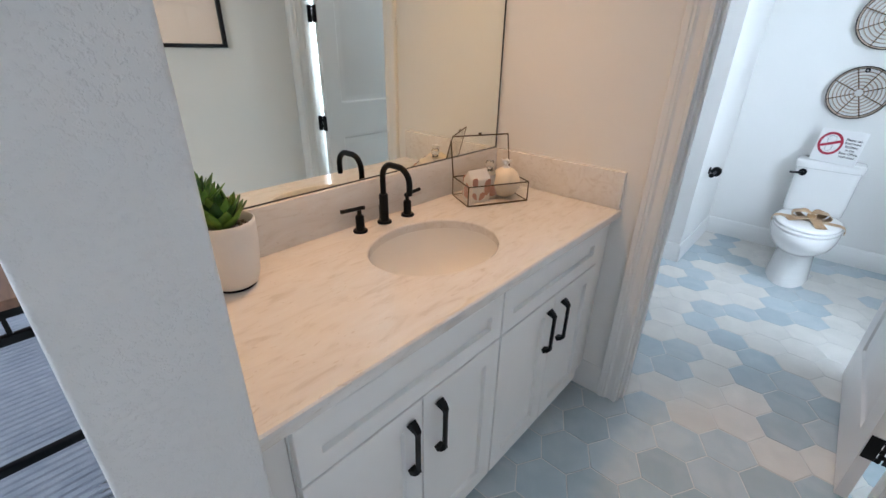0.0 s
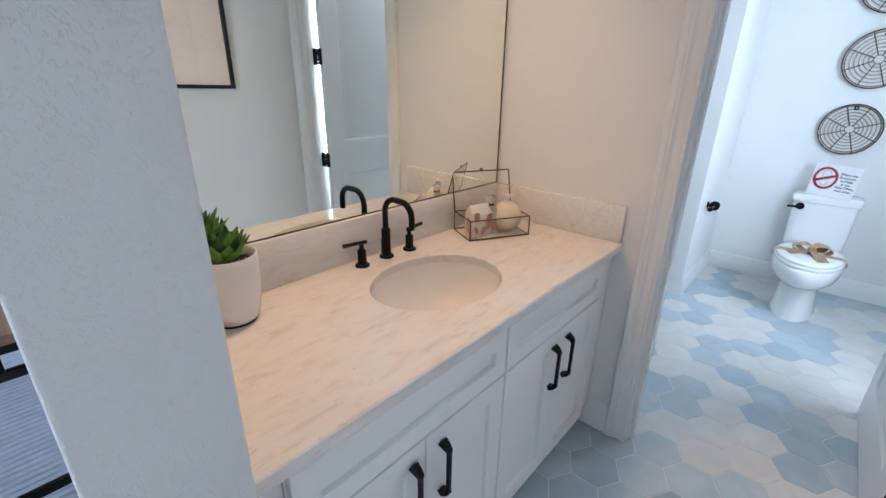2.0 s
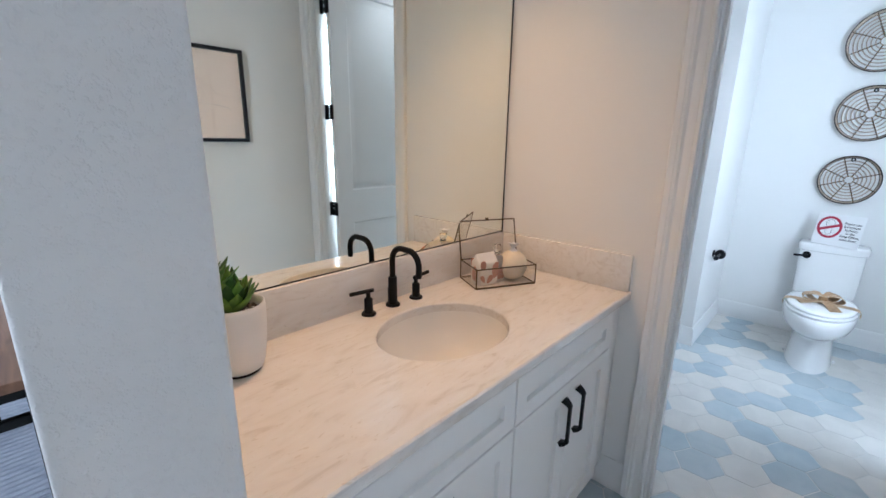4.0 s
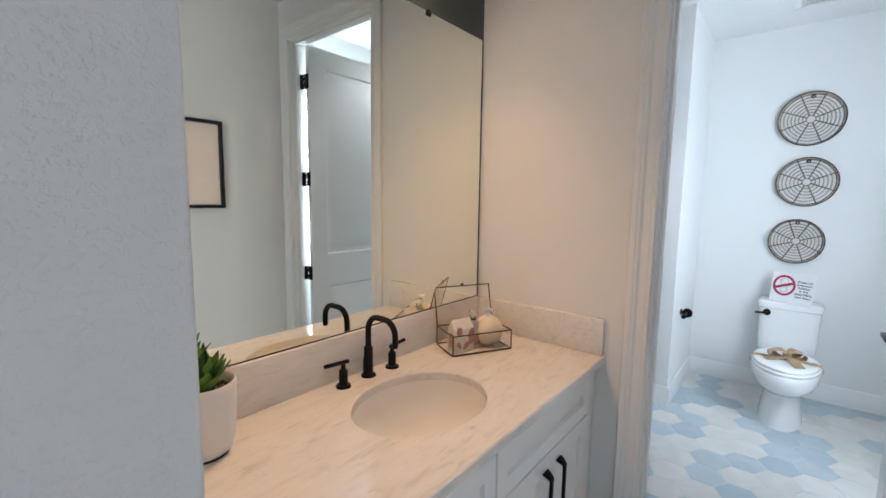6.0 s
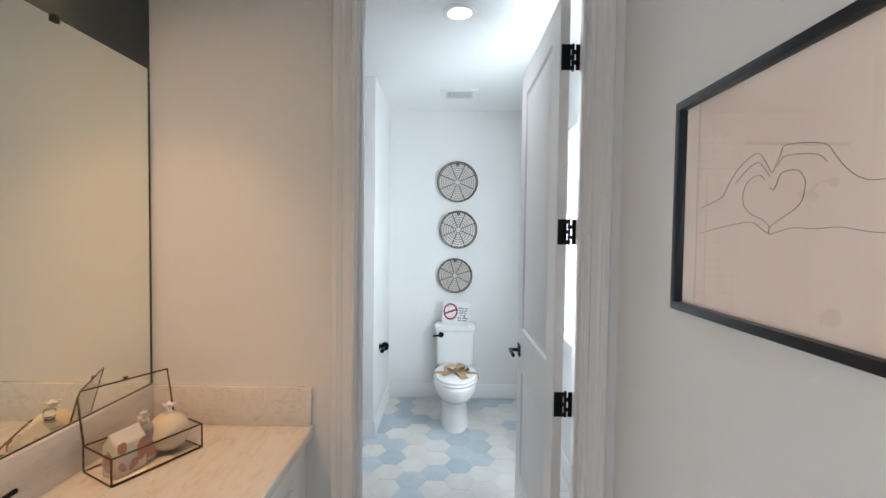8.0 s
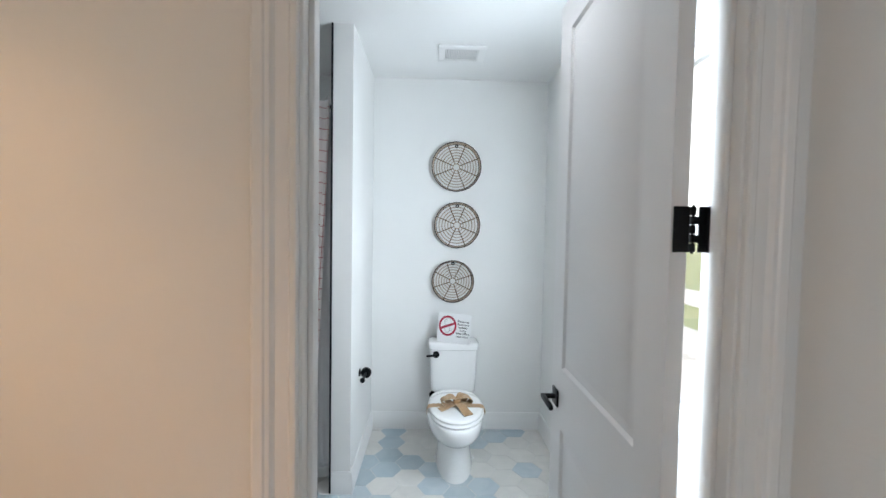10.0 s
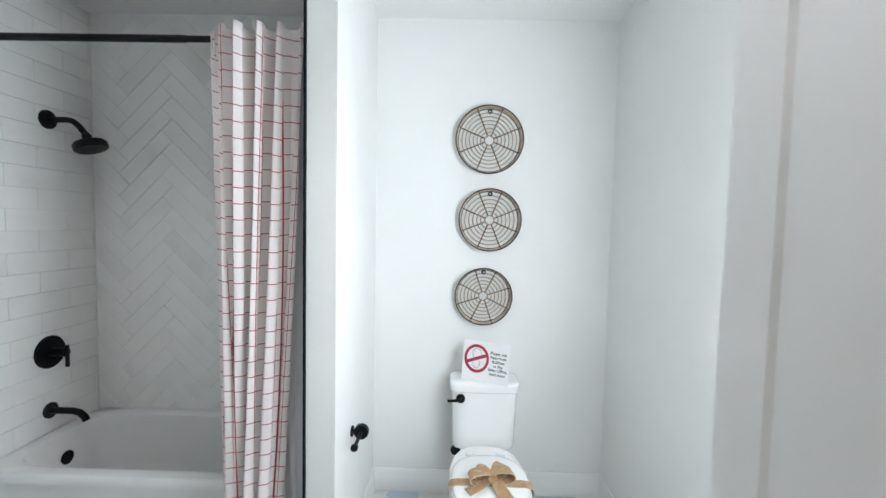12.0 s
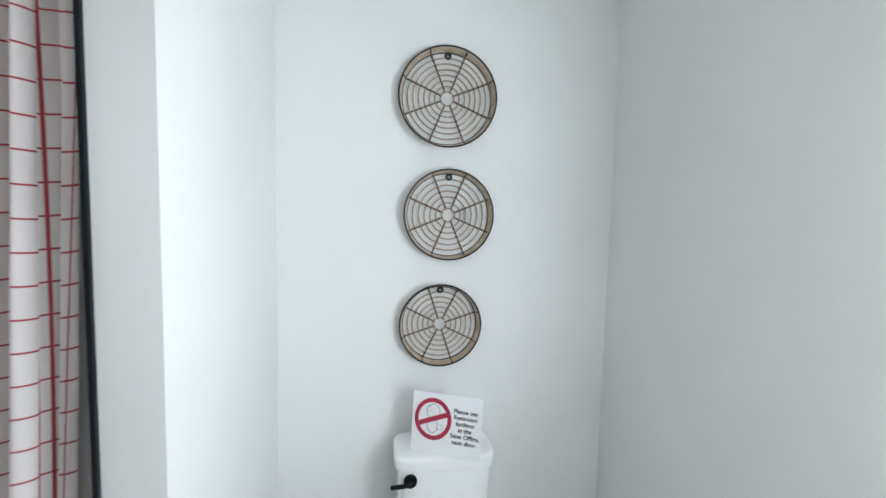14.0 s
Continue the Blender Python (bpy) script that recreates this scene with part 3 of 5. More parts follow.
b = lathe(bmesh.new(), [(0.031, -0.1692), (0.031, -0.1645), (0.024, -0.1635), (0.022, -0.166), (0.004, -0.166)], (CX, CY, ZT))
part("drain", b, BLACK, basin, "black drain ring")
part("drain_cap", lathe(bmesh.new(), [(0.018, -0.164), (0.018, -0.159), (0.013, -0.157), (0.002, -0.157)], (CX, CY, ZT)), BLACK, basin)

# faucet with two separate lever handles
FX, FY = -0.990, 0.807
faucet = thing("faucet", "matte black widespread gooseneck faucet on the vanity top", "faucet", (FX, FY, ZT))
part("base_flange", lathe(bmesh.new(), [(0.024, 0), (0.024, 0.004), (0.022, 0.007), (0.015, 0.008)]), BLACK, faucet)
part("body", lathe(bmesh.new(), [(0.0145, 0.006), (0.0145, 0.095), (0.0135, 0.098), (0.009, 0.099)]), BLACK, faucet)
path = [(0, 0, 0.095), (0, 0, 0.155)] + arc((0.045, 0, 0.155), 0.045, 180, 90, "xz", 8)[1:] + arc((0.078, 0, 0.155), 0.045, 90, 0, "xz", 8) + [(0.123, 0, 0.128)]
part("spout", tube(bmesh.new(), path, 0.0095, 16), BLACK, faucet, smooth=60)
part("aerator", tube(bmesh.new(), [(0.123, 0, 0.128), (0.123, 0, 0.121)], 0.0085, 16), BLACK, faucet)
part("lift_rod", tube(bmesh.new(), [(-0.022, 0, 0.0), (-0.022, 0, 0.055)], 0.0028, 8), BLACK, faucet)
for y, reach in ((0.703, -1), (0.906, 1)):
    tap = part("lever_handle", lathe(bmesh.new(), [(0.023, 0), (0.023, 0.004), (0.021, 0.007), (0.014, 0.008)]), BLACK, faucet)
    tap.location = (0.006, y - FY, 0)
    part("stem", lathe(bmesh.new(), [(0.0135, 0.006), (0.0135, 0.050), (0.011, 0.054), (0.007, 0.056), (0.007, 0.072)]), BLACK, tap)
    part("lever", tube(bmesh.new(), [(0.008, -0.014 * reach, 0.0775), (0.004, -0.012 * reach, 0.0775), (-0.004, 0.062 * reach, 0.0795), (-0.004, 0.063 * reach, 0.0795)], 0.0062, 12), BLACK, tap)

# cabinets
FRONT = -0.480


def shaker(y0, y1, z0, z1, rail):
    """A flat frame with a sunk flat panel, 19 mm thick, its face at x = FRONT."""
    b = bmesh.new()
    x0, x1, d = FRONT - 0.019, FRONT, 0.013
    i = rail
    steps = [(x0, 0), (x1 - 0.0015, 0), (x1, 0.0015), (x1, i), (x1 - d, i + 0.0004)]
    stack(b, [[(x, y, z) for y, z in ((y0 + k, z0 + k), (y1 - k, z0 + k), (y1 - k, z1 - k), (y0 + k, z1 - k))] for x, k in steps])
    return b


def pull(parent, y, z0, z1):
    """A black arched pull: feet that flare on the door and a flat, slightly bowed bar."""
    b = bmesh.new()
    n = 20
    rings = []
    length = z1 - z0
    for k in range(n + 1):
        t = k / n
        e = min(t, 1 - t)
        stand = 0.004 + 0.022 * min(1.0, (e / 0.085) ** 0.8)
        wide = 0.0052 + 0.0062 * max(0.0, 1 - e / 0.14) ** 0.7
        thick = 0.0045 + 0.0035 * max(0.0, 1 - e / 0.14)
        z = z0 + length * (0.02 + 0.96 * t)
        rings.append((stand, z, wide, thick))
    pts = []
    for k, (s, z, w, th) in enumerate(rings):
        a, c = rings[max(k - 1, 0)], rings[min(k + 1, n)]
        dx, dz = c[0] - a[0], c[1] - a[1]
        ln = math.hypot(dx, dz)
        nx, nz = dz / ln, -dx / ln
        pts.append([(FRONT + s + nx * th * u, y + w * v, z + nz * th * u) for u, v in ((-1, -1), (1, -0.8), (1, 0.8), (-1, 1))])
    stack(b, pts)
    part("pull", b, BLACK, parent, "arched matte black pull", smooth=40)


cabinets = []
for y0, y1 in ((0.166, 0.777), (0.779, 1.392)):
    cab = thing("vanity_cabinet", "white shaker vanity cabinet with black arched pulls", "cabinet", group="vanity cabinets")
    part("body", solid(XM + 0.002, FRONT - 0.021, y0, y1, 0.105, 0.655, bevel=0.001), CABINET, cab)
    part("front_rail", solid(FRONT - 0.040, FRONT - 0.021, y0, y1, 0.655, ZT - 0.0305), CABINET, cab)
    part("toe_kick", solid(XM + 0.002, FRONT - 0.085, y0, y1, 0.0, 0.105), CABINET, cab)
    mid = (y0 + y1) / 2 + 0.002
    part("false_drawer_front", shaker(y0 + 0.003, y1 - 0.003, 0.668, 0.806, 0.048), CABINET, cab, smooth=20)
    side = y0 if y0 < 0.5 else y1 - 0.018
    part("side_panel", solid(XM + 0.002, FRONT - 0.0405, side, side + 0.018, 0.655, ZT - 0.0305), CABINET, cab)
    for a, b_, hand in ((y0 + 0.003, mid - 0.0022, 1), (mid + 0.0022, y1 - 0.003, -1)):
        leaf = part("cabinet_door", shaker(a, b_, 0.112, 0.662, 0.057), CABINET, cab, smooth=20)
        pull(leaf, b_ - 0.040 if hand > 0 else a + 0.048, 0.462, 0.626)
for y0, y1 in ((YS1 + 0.0005, 0.1645), (1.3935, YW - 0.0005)):
    single("filler_strip", solid(FRONT - 0.045, FRONT - 0.021, y0, y1, 0.105, ZT - 0.0305, bevel=0.001), CABINET, "white filler strip between cabinet and wall", "filler strip", group="vanity fillers")

# mirror
mirror = thing("wall_mirror", "large frameless mirror on clips above the backsplash", "mirror")
part("glass", solid(XM + 0.0005, XM + 0.006, YS1 + 0.006, 1.4885, 0.9965, 2.094), MIRROR, mirror, smooth=None)
part("edge_channel", solid(XM + 0.0005, XM + 0.0085, YS1 + 0.006, 1.4885, 0.9935, 0.9960), EDGEBLACK, mirror, "thin dark bottom channel")
for y in (0.45, 1.144):
    part("clip", solid(XM + 0.0062, XM + 0.012, y - 0.011, y + 0.011, 2.080, 2.100, bevel=0.002), EDGEBLACK, mirror, "small dark mirror clip")

# vanity light above the mirror, just out of sight
bar = thing("vanity_light", "three-lamp vanity light over the mirror, switched on", "wall light")
part("back_plate", solid(XM, XM + 0.022, 0.52, 1.08, 2.46, 2.54, bevel=0.006), BLACK, bar)
for y in (0.58, 0.80, 1.02):
    part("arm", tube(bmesh.new(), [(XM + 0.02, y, 2.50), (XM + 0.13, y, 2.50), (XM + 0.13, y, 2.475)], 0.007, 10), BLACK, bar)
    part("shade", lathe(bmesh.new(), [(0.022, 2.48), (0.030, 2.475), (0.058, 2.385), (0.056, 2.385), (0.028, 2.472)], (XM + 0.13, y, 0), cap=False), BLACK, bar, "black cone shade")
    part("bulb", lathe(bmesh.new(), [(0.010, 2.465), (0.012, 2.45), (0.024, 2.425), (0.028, 2.408), (0.022, 2.392), (0.006, 2.386)], (XM + 0.13, y, 0), seg=20), BULB, bar, "warm glowing bulb", smooth=60).visible_shadow = False
    lamp("vanity_lamp", "SPOT", look((XM + 0.13, y, 2.42), (XM + 0.17, y, 0)), VANITY, (1.0, 0.55, 0.26), radius=0.03, cone=92)

# potted succulent
PX, PY = -0.938, 0.292
pot = thing("potted_plant", "artificial green succulent in a round white ceramic pot", "plant", (PX, PY, ZT))
part("pot", lathe(bmesh.new(), [(0.02, 0.006), (0.046, 0.006), (0.052, 0.010), (0.058, 0.03), (0.064, 0.075), (0.067, 0.12), (0.0675, 0.155), (0.067, 0.165), (0.064, 0.168), (0.060, 0.165), (0.057, 0.140), (0.01, 0.140)], seg=48), POT, pot, smooth=60)
part("pot_foot", lathe(bmesh.new(), [(0.046, 0.0), (0.046, 0.0058), (0.01, 0.0058)]), EDGEBLACK, pot, "thin dark base pad")
b = bmesh.new()
rnd = random.Random(4)
for _ in range(150):
    a, r = rnd.uniform(0, 2 * math.pi), 0.054 * math.sqrt(rnd.random())
    s = rnd.uniform(0.003, 0.006)
    bmesh.ops.create_icosphere(b, subdivisions=1, radius=s, matrix=Matrix.Translation((r * math.cos(a), r * math.sin(a), 0.1425 + rnd.uniform(0, 0.006))))
tagged(part("gravel", b, GRAVELM, pot, "dark gravel"), kind="stuff")


def leaf_mesh(length, width, thick):
    b = bmesh.new()
    rings = []
    for k in range(8):
        t = k / 7
        w = width * (0.45 + 1.5 * t * (1 - t) * 1.5) * (1 - t ** 5) + 0.0006
        th = thick * (1 - 0.75 * t)
        x = length * t
        z = 0.16 * length * t * t
        rings.append([(x, w * math.cos(q), z + th * math.sin(q) + 0.25 * abs(math.cos(q)) * w) for q in (2 * math.pi * j / 8 for j in range(8))])
    return stack(b, rings)


leaf_data = [finish("leaf", leaf_mesh(0.090, 0.0195, 0.0050), LEAF, 60), finish("leaf", leaf_mesh(0.078, 0.0185, 0.0046), LEAFDARK, 60)]
for cx, cy, cz, count, size in ((-0.004, -0.004, 0.156, 44, 0.98), (-0.014, -0.040, 0.215, 28, 0.80)):
    for k in range(count):
        t = k / count
        ob = new("leaf", leaf_data[k % 3 == 2])
        ob.parent = pot
        ob.matrix_local = pose(cx, cy, cz - 0.012 * t, 0, 0, math.degrees(k * 2.39996)) @ pose(0.004 + 0.008 * t, 0, 0, 0, -(82 - 50 * t + rnd.uniform(-5, 5)), 0) @ Matrix.Diagonal((*[size * rnd.uniform(0.82, 1.08)] * 3, 1))

# glass box with bath products
ang = math.degrees(math.atan2(0.22, 0.112))
BL, BW, BH = 0.247, 0.150, 0.076
caddy = thing("glass_box", "open hinged glass box with aged brass edges on the vanity top", "glass box", (-0.882, 1.113, ZT), turn=ang)


def bar_at(p, q, r=0.0026):
    return tube(bmesh.new(), [p, q], r, 6)


for y in (0, BW):
    for z, thick in ((0.004, 0.0036), (BH, 0.0026)):
        part("edge_bar", bar_at((0, y, z), (BL, y, z), thick), BRASS, caddy)
    for x in (0, BL):
        part("edge_bar", bar_at((x, y, 0.003), (x, y, BH)), BRASS, caddy)
for x in (0, BL):
    for z in (0.003, BH):
        part("edge_bar", bar_at((x, 0, z), (x, BW, z)), BRASS, caddy)
part("bottom_panel", solid(0.002, BL - 0.002, 0.002, BW - 0.002, 0.001, 0.003), GLASS, caddy).visible_shadow = False
for a in ((0.002, BL - 0.002, -0.001, 0.001), (0.002, BL - 0.002, BW - 0.001, BW + 0.001), (-0.001, 0.001, 0.002, BW - 0.002), (BL - 0.001, BL + 0.001, 0.002, BW - 0.002)):
    part("glass_panel", solid(*a, 0.005, BH - 0.002), GLASS, caddy).visible_shadow = False
top = Matrix.Translation((0, BW, BH)) @ pose(0, 0, 0, 76, 0, 0)
lid = part("lid", solid(0.003, BL - 0.003, 0.002, BW - 0.002, -0.001, 0.001), GLASS, caddy)
lid.visible_shadow = False
lid.matrix_local = top
for p, q in (((0, 0, 0), (BL, 0, 0)), ((0, BW, 0), (BL, BW, 0)), ((0, 0, 0), (0, BW, 0)), ((BL, 0, 0), (BL, BW, 0))):
    part("lid_bar", bar_at(p, q), BRASS, lid)
part("catch", solid(BL / 2 - 0.006, BL / 2 + 0.006, BW, BW + 0.010, -0.001, 0.003), BRASS, lid)
RT = pose(-0.882, 1.113, ZT, 0, 0, ang)


def inside(x, y):
    return (RT @ Vector((x, y, 0.0))).to_tuple()


x, y, z = inside(0.060, 0.060)
jar = thing("soap_carton", "white gable-topped soap carton with pink leaf print in the glass box", "bath product", (x, y, ZT + 0.004), group="bath products", turn=ang + 12)
CW, CD = 0.045, 0.030
b = stack(bmesh.new(), [[(p[0], p[1], z_) for p in rounded(0, 0, CW * kx, CD * ky, 7.0, 32)] for z_, kx, ky in ((0, 0.97, 0.95), (0.003, 1.0, 1.0), (0.083, 1.0, 1.0), (0.090, 0.99, 0.86), (0.108, 0.97, 0.20), (0.117, 0.97, 0.10), (0.118, 0.95, 0.06))])
part("carton", b, LABELWHITE, jar, smooth=40)
for dx, dz, hx, hz, lean in ((0.030, 0.022, 0.018, 0.032, -14), (-0.030, 0.060, 0.014, 0.018, 20), (0.002, 0.004, 0.011, 0.018, -40), (-0.030, 0.010, 0.008, 0.016, 30)):
    for face in (-1, 1):
        rim = [(hx * math.sin(q) * (1 - 0.35 * math.cos(q)), -hz * math.cos(q)) for q in (2 * math.pi * k / 20 for k in range(20))]
        c, s_ = math.cos(radians(lean)), math.sin(radians(lean))
        rim = [(max(-CW + 0.003, min(CW - 0.003, dx + u * c - v * s_)), max(0.004, dz + hz + u * s_ + v * c)) for u, v in rim]
        part("leaf_print", stack(bmesh.new(), [[(u, face * (CD + d), v) for u, v in rim] for d in (-0.0006, 0.0006)]), LABELPINK, jar, "pink leaf print")
for side in (-1, 1):
    part("side_print", stack(bmesh.new(), [[(side * (CW + d), v, u) for u, v in ((0.012, -0.014), (0.020, 0.012), (0.052, 0.016), (0.074, 0.002), (0.060, -0.015))] for d in (-0.0006, 0.0006)]), LABELPINK, jar, "pink leaf print")
x, y, z = inside(0.122, 0.084)
jar = thing("glass_bottle", "clear glass bottle of cream bath salts with a pink band", "bottle", (x, y, ZT + 0.004), group="bath products")
part("bottle", lathe(bmesh.new(), [(0.004, 0), (0.029, 0), (0.032, 0.004), (0.032, 0.078), (0.027, 0.094), (0.014, 0.106), (0.012, 0.118), (0.003, 0.118)], seg=28), BOTTLE, jar, smooth=50)
part("salts", lathe(bmesh.new(), [(0.004, 0.003), (0.027, 0.003), (0.029, 0.006), (0.029, 0.076), (0.023, 0.090), (0.004, 0.094)], seg=24), LABELWHITE, jar, "cream bath salts")
part("cap", lathe(bmesh.new(), [(0.004, 0.1185), (0.015, 0.1185), (0.016, 0.122), (0.016, 0.136), (0.013, 0.141), (0.003, 0.142)], seg=20), BOTTLE, jar, "clear glass stopper")
part("wrap", lathe(bmesh.new(), [(0.0322, 0.012), (0.0326, 0.013), (0.0326, 0.052), (0.0322, 0.053)], seg=28, cap=False), LABELPINK, jar, "pink paper band")
x, y, z = inside(0.186, 0.072)
jar = thing("bath_bomb", "round cream bath bomb in a gathered clear wrap", "bath bomb", (x, y, ZT + 0.004), group="bath products")
BR = 0.058
b = lathe(bmesh.new(), [(0.006, 0)] + [(BR * math.sin(a), BR - BR * math.cos(a)) for a in (math.pi * k / 18 for k in range(2, 17))] + [(0.012, 2 * BR)], seg=32)
part("ball", b, SOAP, jar, smooth=80)
b = bmesh.new()
rows = [[(r_ * (1 + w * math.cos(5 * q + h * 90)) * math.cos(q), r_ * (1 + w * math.cos(5 * q + h * 90)) * math.sin(q), 2 * BR + h) for q in (2 * math.pi * k / 30 for k in range(30))] for r_, h, w in ((0.020, -0.006, 0.05), (0.010, 0.004, 0.15), (0.0065, 0.010, 0.1), (0.012, 0.018, 0.3), (0.017, 0.027, 0.45), (0.004, 0.022, 0.3))]
part("wrap_tuft", stack(b, rows), LINER, jar, "gathered clear wrap", smooth=60)

# framed line drawing
AY0, AY1, AZ0, AZ1 = 0.395, 1.106, 1.356, 1.871
art = thing("framed_picture", "black framed cream print of a line-drawn heart on the wall", "picture")
F = 0.020
for a in ((AY0, AY1, AZ0, AZ0 + F), (AY0, AY1, AZ1 - F, AZ1), (AY0, AY0 + F, AZ0 + F, AZ1 - F), (AY1 - F, AY1, AZ0 + F, AZ1 - F)):
    part("frame_rail", solid(XR - 0.031, XR - 0.0005, *a, bevel=0.0015), FRAMEBLACK, art)
part("print", solid(XR - 0.010, XR - 0.006, AY0 + F, AY1 - F, AZ0 + F, AZ1 - F), PAPER, art, "cream paper print")
part("glazing", solid(XR - 0.020, XR - 0.018, AY0 + F, AY1 - F, AZ0 + F, AZ1 - F), GLASS, art).visible_shadow = False
HY, HZ = 0.792, 1.604


def stroke(pts, r=0.0006):
    """A pencil line drawn smoothly through a few points of the sheet."""
    ends = [pts[0]] + list(pts) + [pts[-1]]
    line = []
    for p0, p1, p2, p3 in zip(ends, ends[1:], ends[2:], ends[3:]):
        for k in range(6):
            t = k / 6
            line.append(tuple(0.5 * (2 * p1[i] + (p2[i] - p0[i]) * t + (2 * p0[i] - 5 * p1[i] + 4 * p2[i] - p3[i]) * t * t + (3 * p1[i] - p0[i] - 3 * p2[i] + p3[i]) * t ** 3) for i in (0, 1)))
    line.append(pts[-1])
    b = tube(bmesh.new(), [(XR - 0.0105, HY - u, HZ + v) for u, v in line], r, 6)
    part("drawn_line", b, INK, art)


# outer edge of one hand from wrist to fingertips, then of the other
stroke([(-0.225, 0.002), (-0.185, 0.010), (-0.150, 0.022), (-0.125, 0.052), (-0.095, 0.078), (-0.055, 0.094), (-0.036, 0.082), (-0.016, 0.052)])
stroke([(-0.012, 0.052), (0.004, 0.080), (0.014, 0.095), (0.060, 0.090), (0.096, 0.079), (0.112, 0.060), (0.132, 0.036), (0.160, 0.017), (0.195, 0.014), (0.270, 0.018)])
# second fingers, lying inside the first
stroke([(-0.110, 0.044), (-0.080, 0.066), (-0.052, 0.076), (-0.036, 0.066), (-0.018, 0.045)])
stroke([(-0.002, 0.062), (0.014, 0.076), (0.060, 0.072), (0.086, 0.064), (0.098, 0.052)])
# curled fingertips and thumbs close the heart
stroke([(-0.088, 0.018), (-0.080, 0.038), (-0.060, 0.050), (-0.042, 0.050), (-0.030, 0.040)])
stroke([(-0.018, 0.026), (-0.010, 0.020), (-0.002, 0.030), (0.006, 0.046), (0.022, 0.050), (0.046, 0.046), (0.060, 0.026)])
stroke([(-0.088, 0.018), (-0.084, -0.004), (-0.062, -0.022), (-0.036, -0.032), (-0.018, -0.044), (-0.016, -0.060)])
stroke([(0.060, 0.026), (0.054, -0.004), (0.036, -0.020), (0.008, -0.034), (-0.014, -0.048), (-0.016, -0.060)])
# lower edges from each wrist to where the thumbs meet
stroke([(-0.225, -0.058), (-0.170, -0.048), (-0.110, -0.040), (-0.062, -0.037), (-0.036, -0.050), (-0.015, -0.061)])
stroke([(-0.013, -0.061), (0.034, -0.050), (0.080, -0.052), (0.125, -0.050), (0.175, -0.058), (0.270, -0.064)])

# ---- the toilet corner ----
TX = 0.077


def outline(cx, y_front, y_back, half, n=40, blunt=2.6):
    """An elongated bowl outline: rounded front, blunter back."""
    out = []
    ymid = y_back - (y_back - y_front) * 0.42
    for k in range(n):
        a = 2 * math.pi * k / n
        c, s = math.cos(a), math.sin(a)
        if s < 0:
            out.append((cx + half * math.copysign(abs(c) ** 0.92, c), ymid + (ymid - y_front) * s))
        else:
            p = 2 / blunt
            out.append((cx + half * math.copysign(abs(c) ** p, c), ymid + (y_back - ymid) * abs(s) ** p))
    return out


toilet = thing("toilet", "white two-piece toilet with its lid closed and a black flush lever", "toilet")
b = bmesh.new()
levels = [(0.0, 0.122, 3.248, 3.78), (0.010, 0.121, 3.251, 3.78), (0.05, 0.115, 3.268, 3.77), (0.13, 0.107, 3.286, 3.765), (0.195, 0.104, 3.290, 3.765), (0.218, 0.110, 3.272, 3.765), (0.236, 0.130, 3.230, 3.765), (0.256, 0.152, 3.186, 3.765), (0.280, 0.169, 3.150, 3.77), (0.312, 0.180, 3.126, 3.775), (0.348, 0.184, 3.116, 3.78), (0.374, 0.182, 3.117, 3.78), (0.386, 0.176, 3.124, 3.78)]
stack(b, [[(x, y, z) for x, y in outline(TX, f, r, h)] for z, h, f, r in levels])
part("bowl", b, PORCELAIN, toilet, smooth=70)
b = stack(bmesh.new(), [[(x, y, z) for x, y in outline(TX, 3.132 + i, 3.640 - i, 0.179 - i)] for z, i in ((0.3875, 0.007), (0.391, 0.001), (0.394, 0.0), (0.402, 0.0), (0.406, 0.005))])
part("seat", b, PORCELAIN, toilet, smooth=50)
b = stack(bmesh.new(), [[(x, y, z) for x, y in outline(TX, 3.150 + i, 3.632 - i, 0.174 - i)] for z, i in ((0.4085, 0.009), (0.412, 0.001), (0.415, 0.0), (0.420, 0.001), (0.426, 0.008), (0.429, 0.03), (0.431, 0.09))])
part("seat_lid", b, PORCELAIN, toilet, smooth=50)
for dx in (-0.075, 0.075):
    part("seat_hinge", tube(bmesh.new(), [(TX + dx - 0.022, 3.668, 0.404), (TX + dx + 0.022, 3.668, 0.404)], 0.011, 14), PORCELAIN, toilet)
b = stack(bmesh.new(), [[(x, y, z) for x, y in rounded(TX, 3.872 + off, hx, hy, 5.0, 48)] for z, hx, hy, off in ((0.352, 0.150, 0.078, 0.012), (0.360, 0.161, 0.086, 0.008), (0.375, 0.166, 0.089, 0.006), (0.44, 0.169, 0.091, 0.003), (0.61, 0.173, 0.096, 0.0), (0.674, 0.174, 0.098, 0.0))])
part("tank", b, PORCELAIN, toilet, smooth=50)
b = stack(bmesh.new(), [[(x, y, z) for x, y in rounded(TX, 3.874, hx, hy, 5.0, 48)] for z, hx, hy in ((0.6745, 0.177, 0.100), (0.679, 0.184, 0.107), (0.711, 0.187, 0.109), (0.720, 0.185, 0.107), (0.725, 0.180, 0.102), (0.728, 0.170, 0.093), (0.729, 0.10, 0.05))])
part("tank_lid", b, PORCELAIN, toilet, smooth=50)
lever = part("flush_lever", lathe(bmesh.new(), [(0.004, 0.0), (0.024, 0.0), (0.024, -0.010), (0.021, -0.013), (0.003, -0.013)], (TX - 0.128, 3.776, 0.645), axis="y", seg=24), BLACK, toilet, "black flush lever")
part("lever_arm", tube(bmesh.new(), [(TX - 0.128, 3.758, 0.645), (TX - 0.150, 3.750, 0.642), (TX - 0.197, 3.752, 0.638)], [0.0085, 0.008, 0.0075], 12), BLACK, lever)
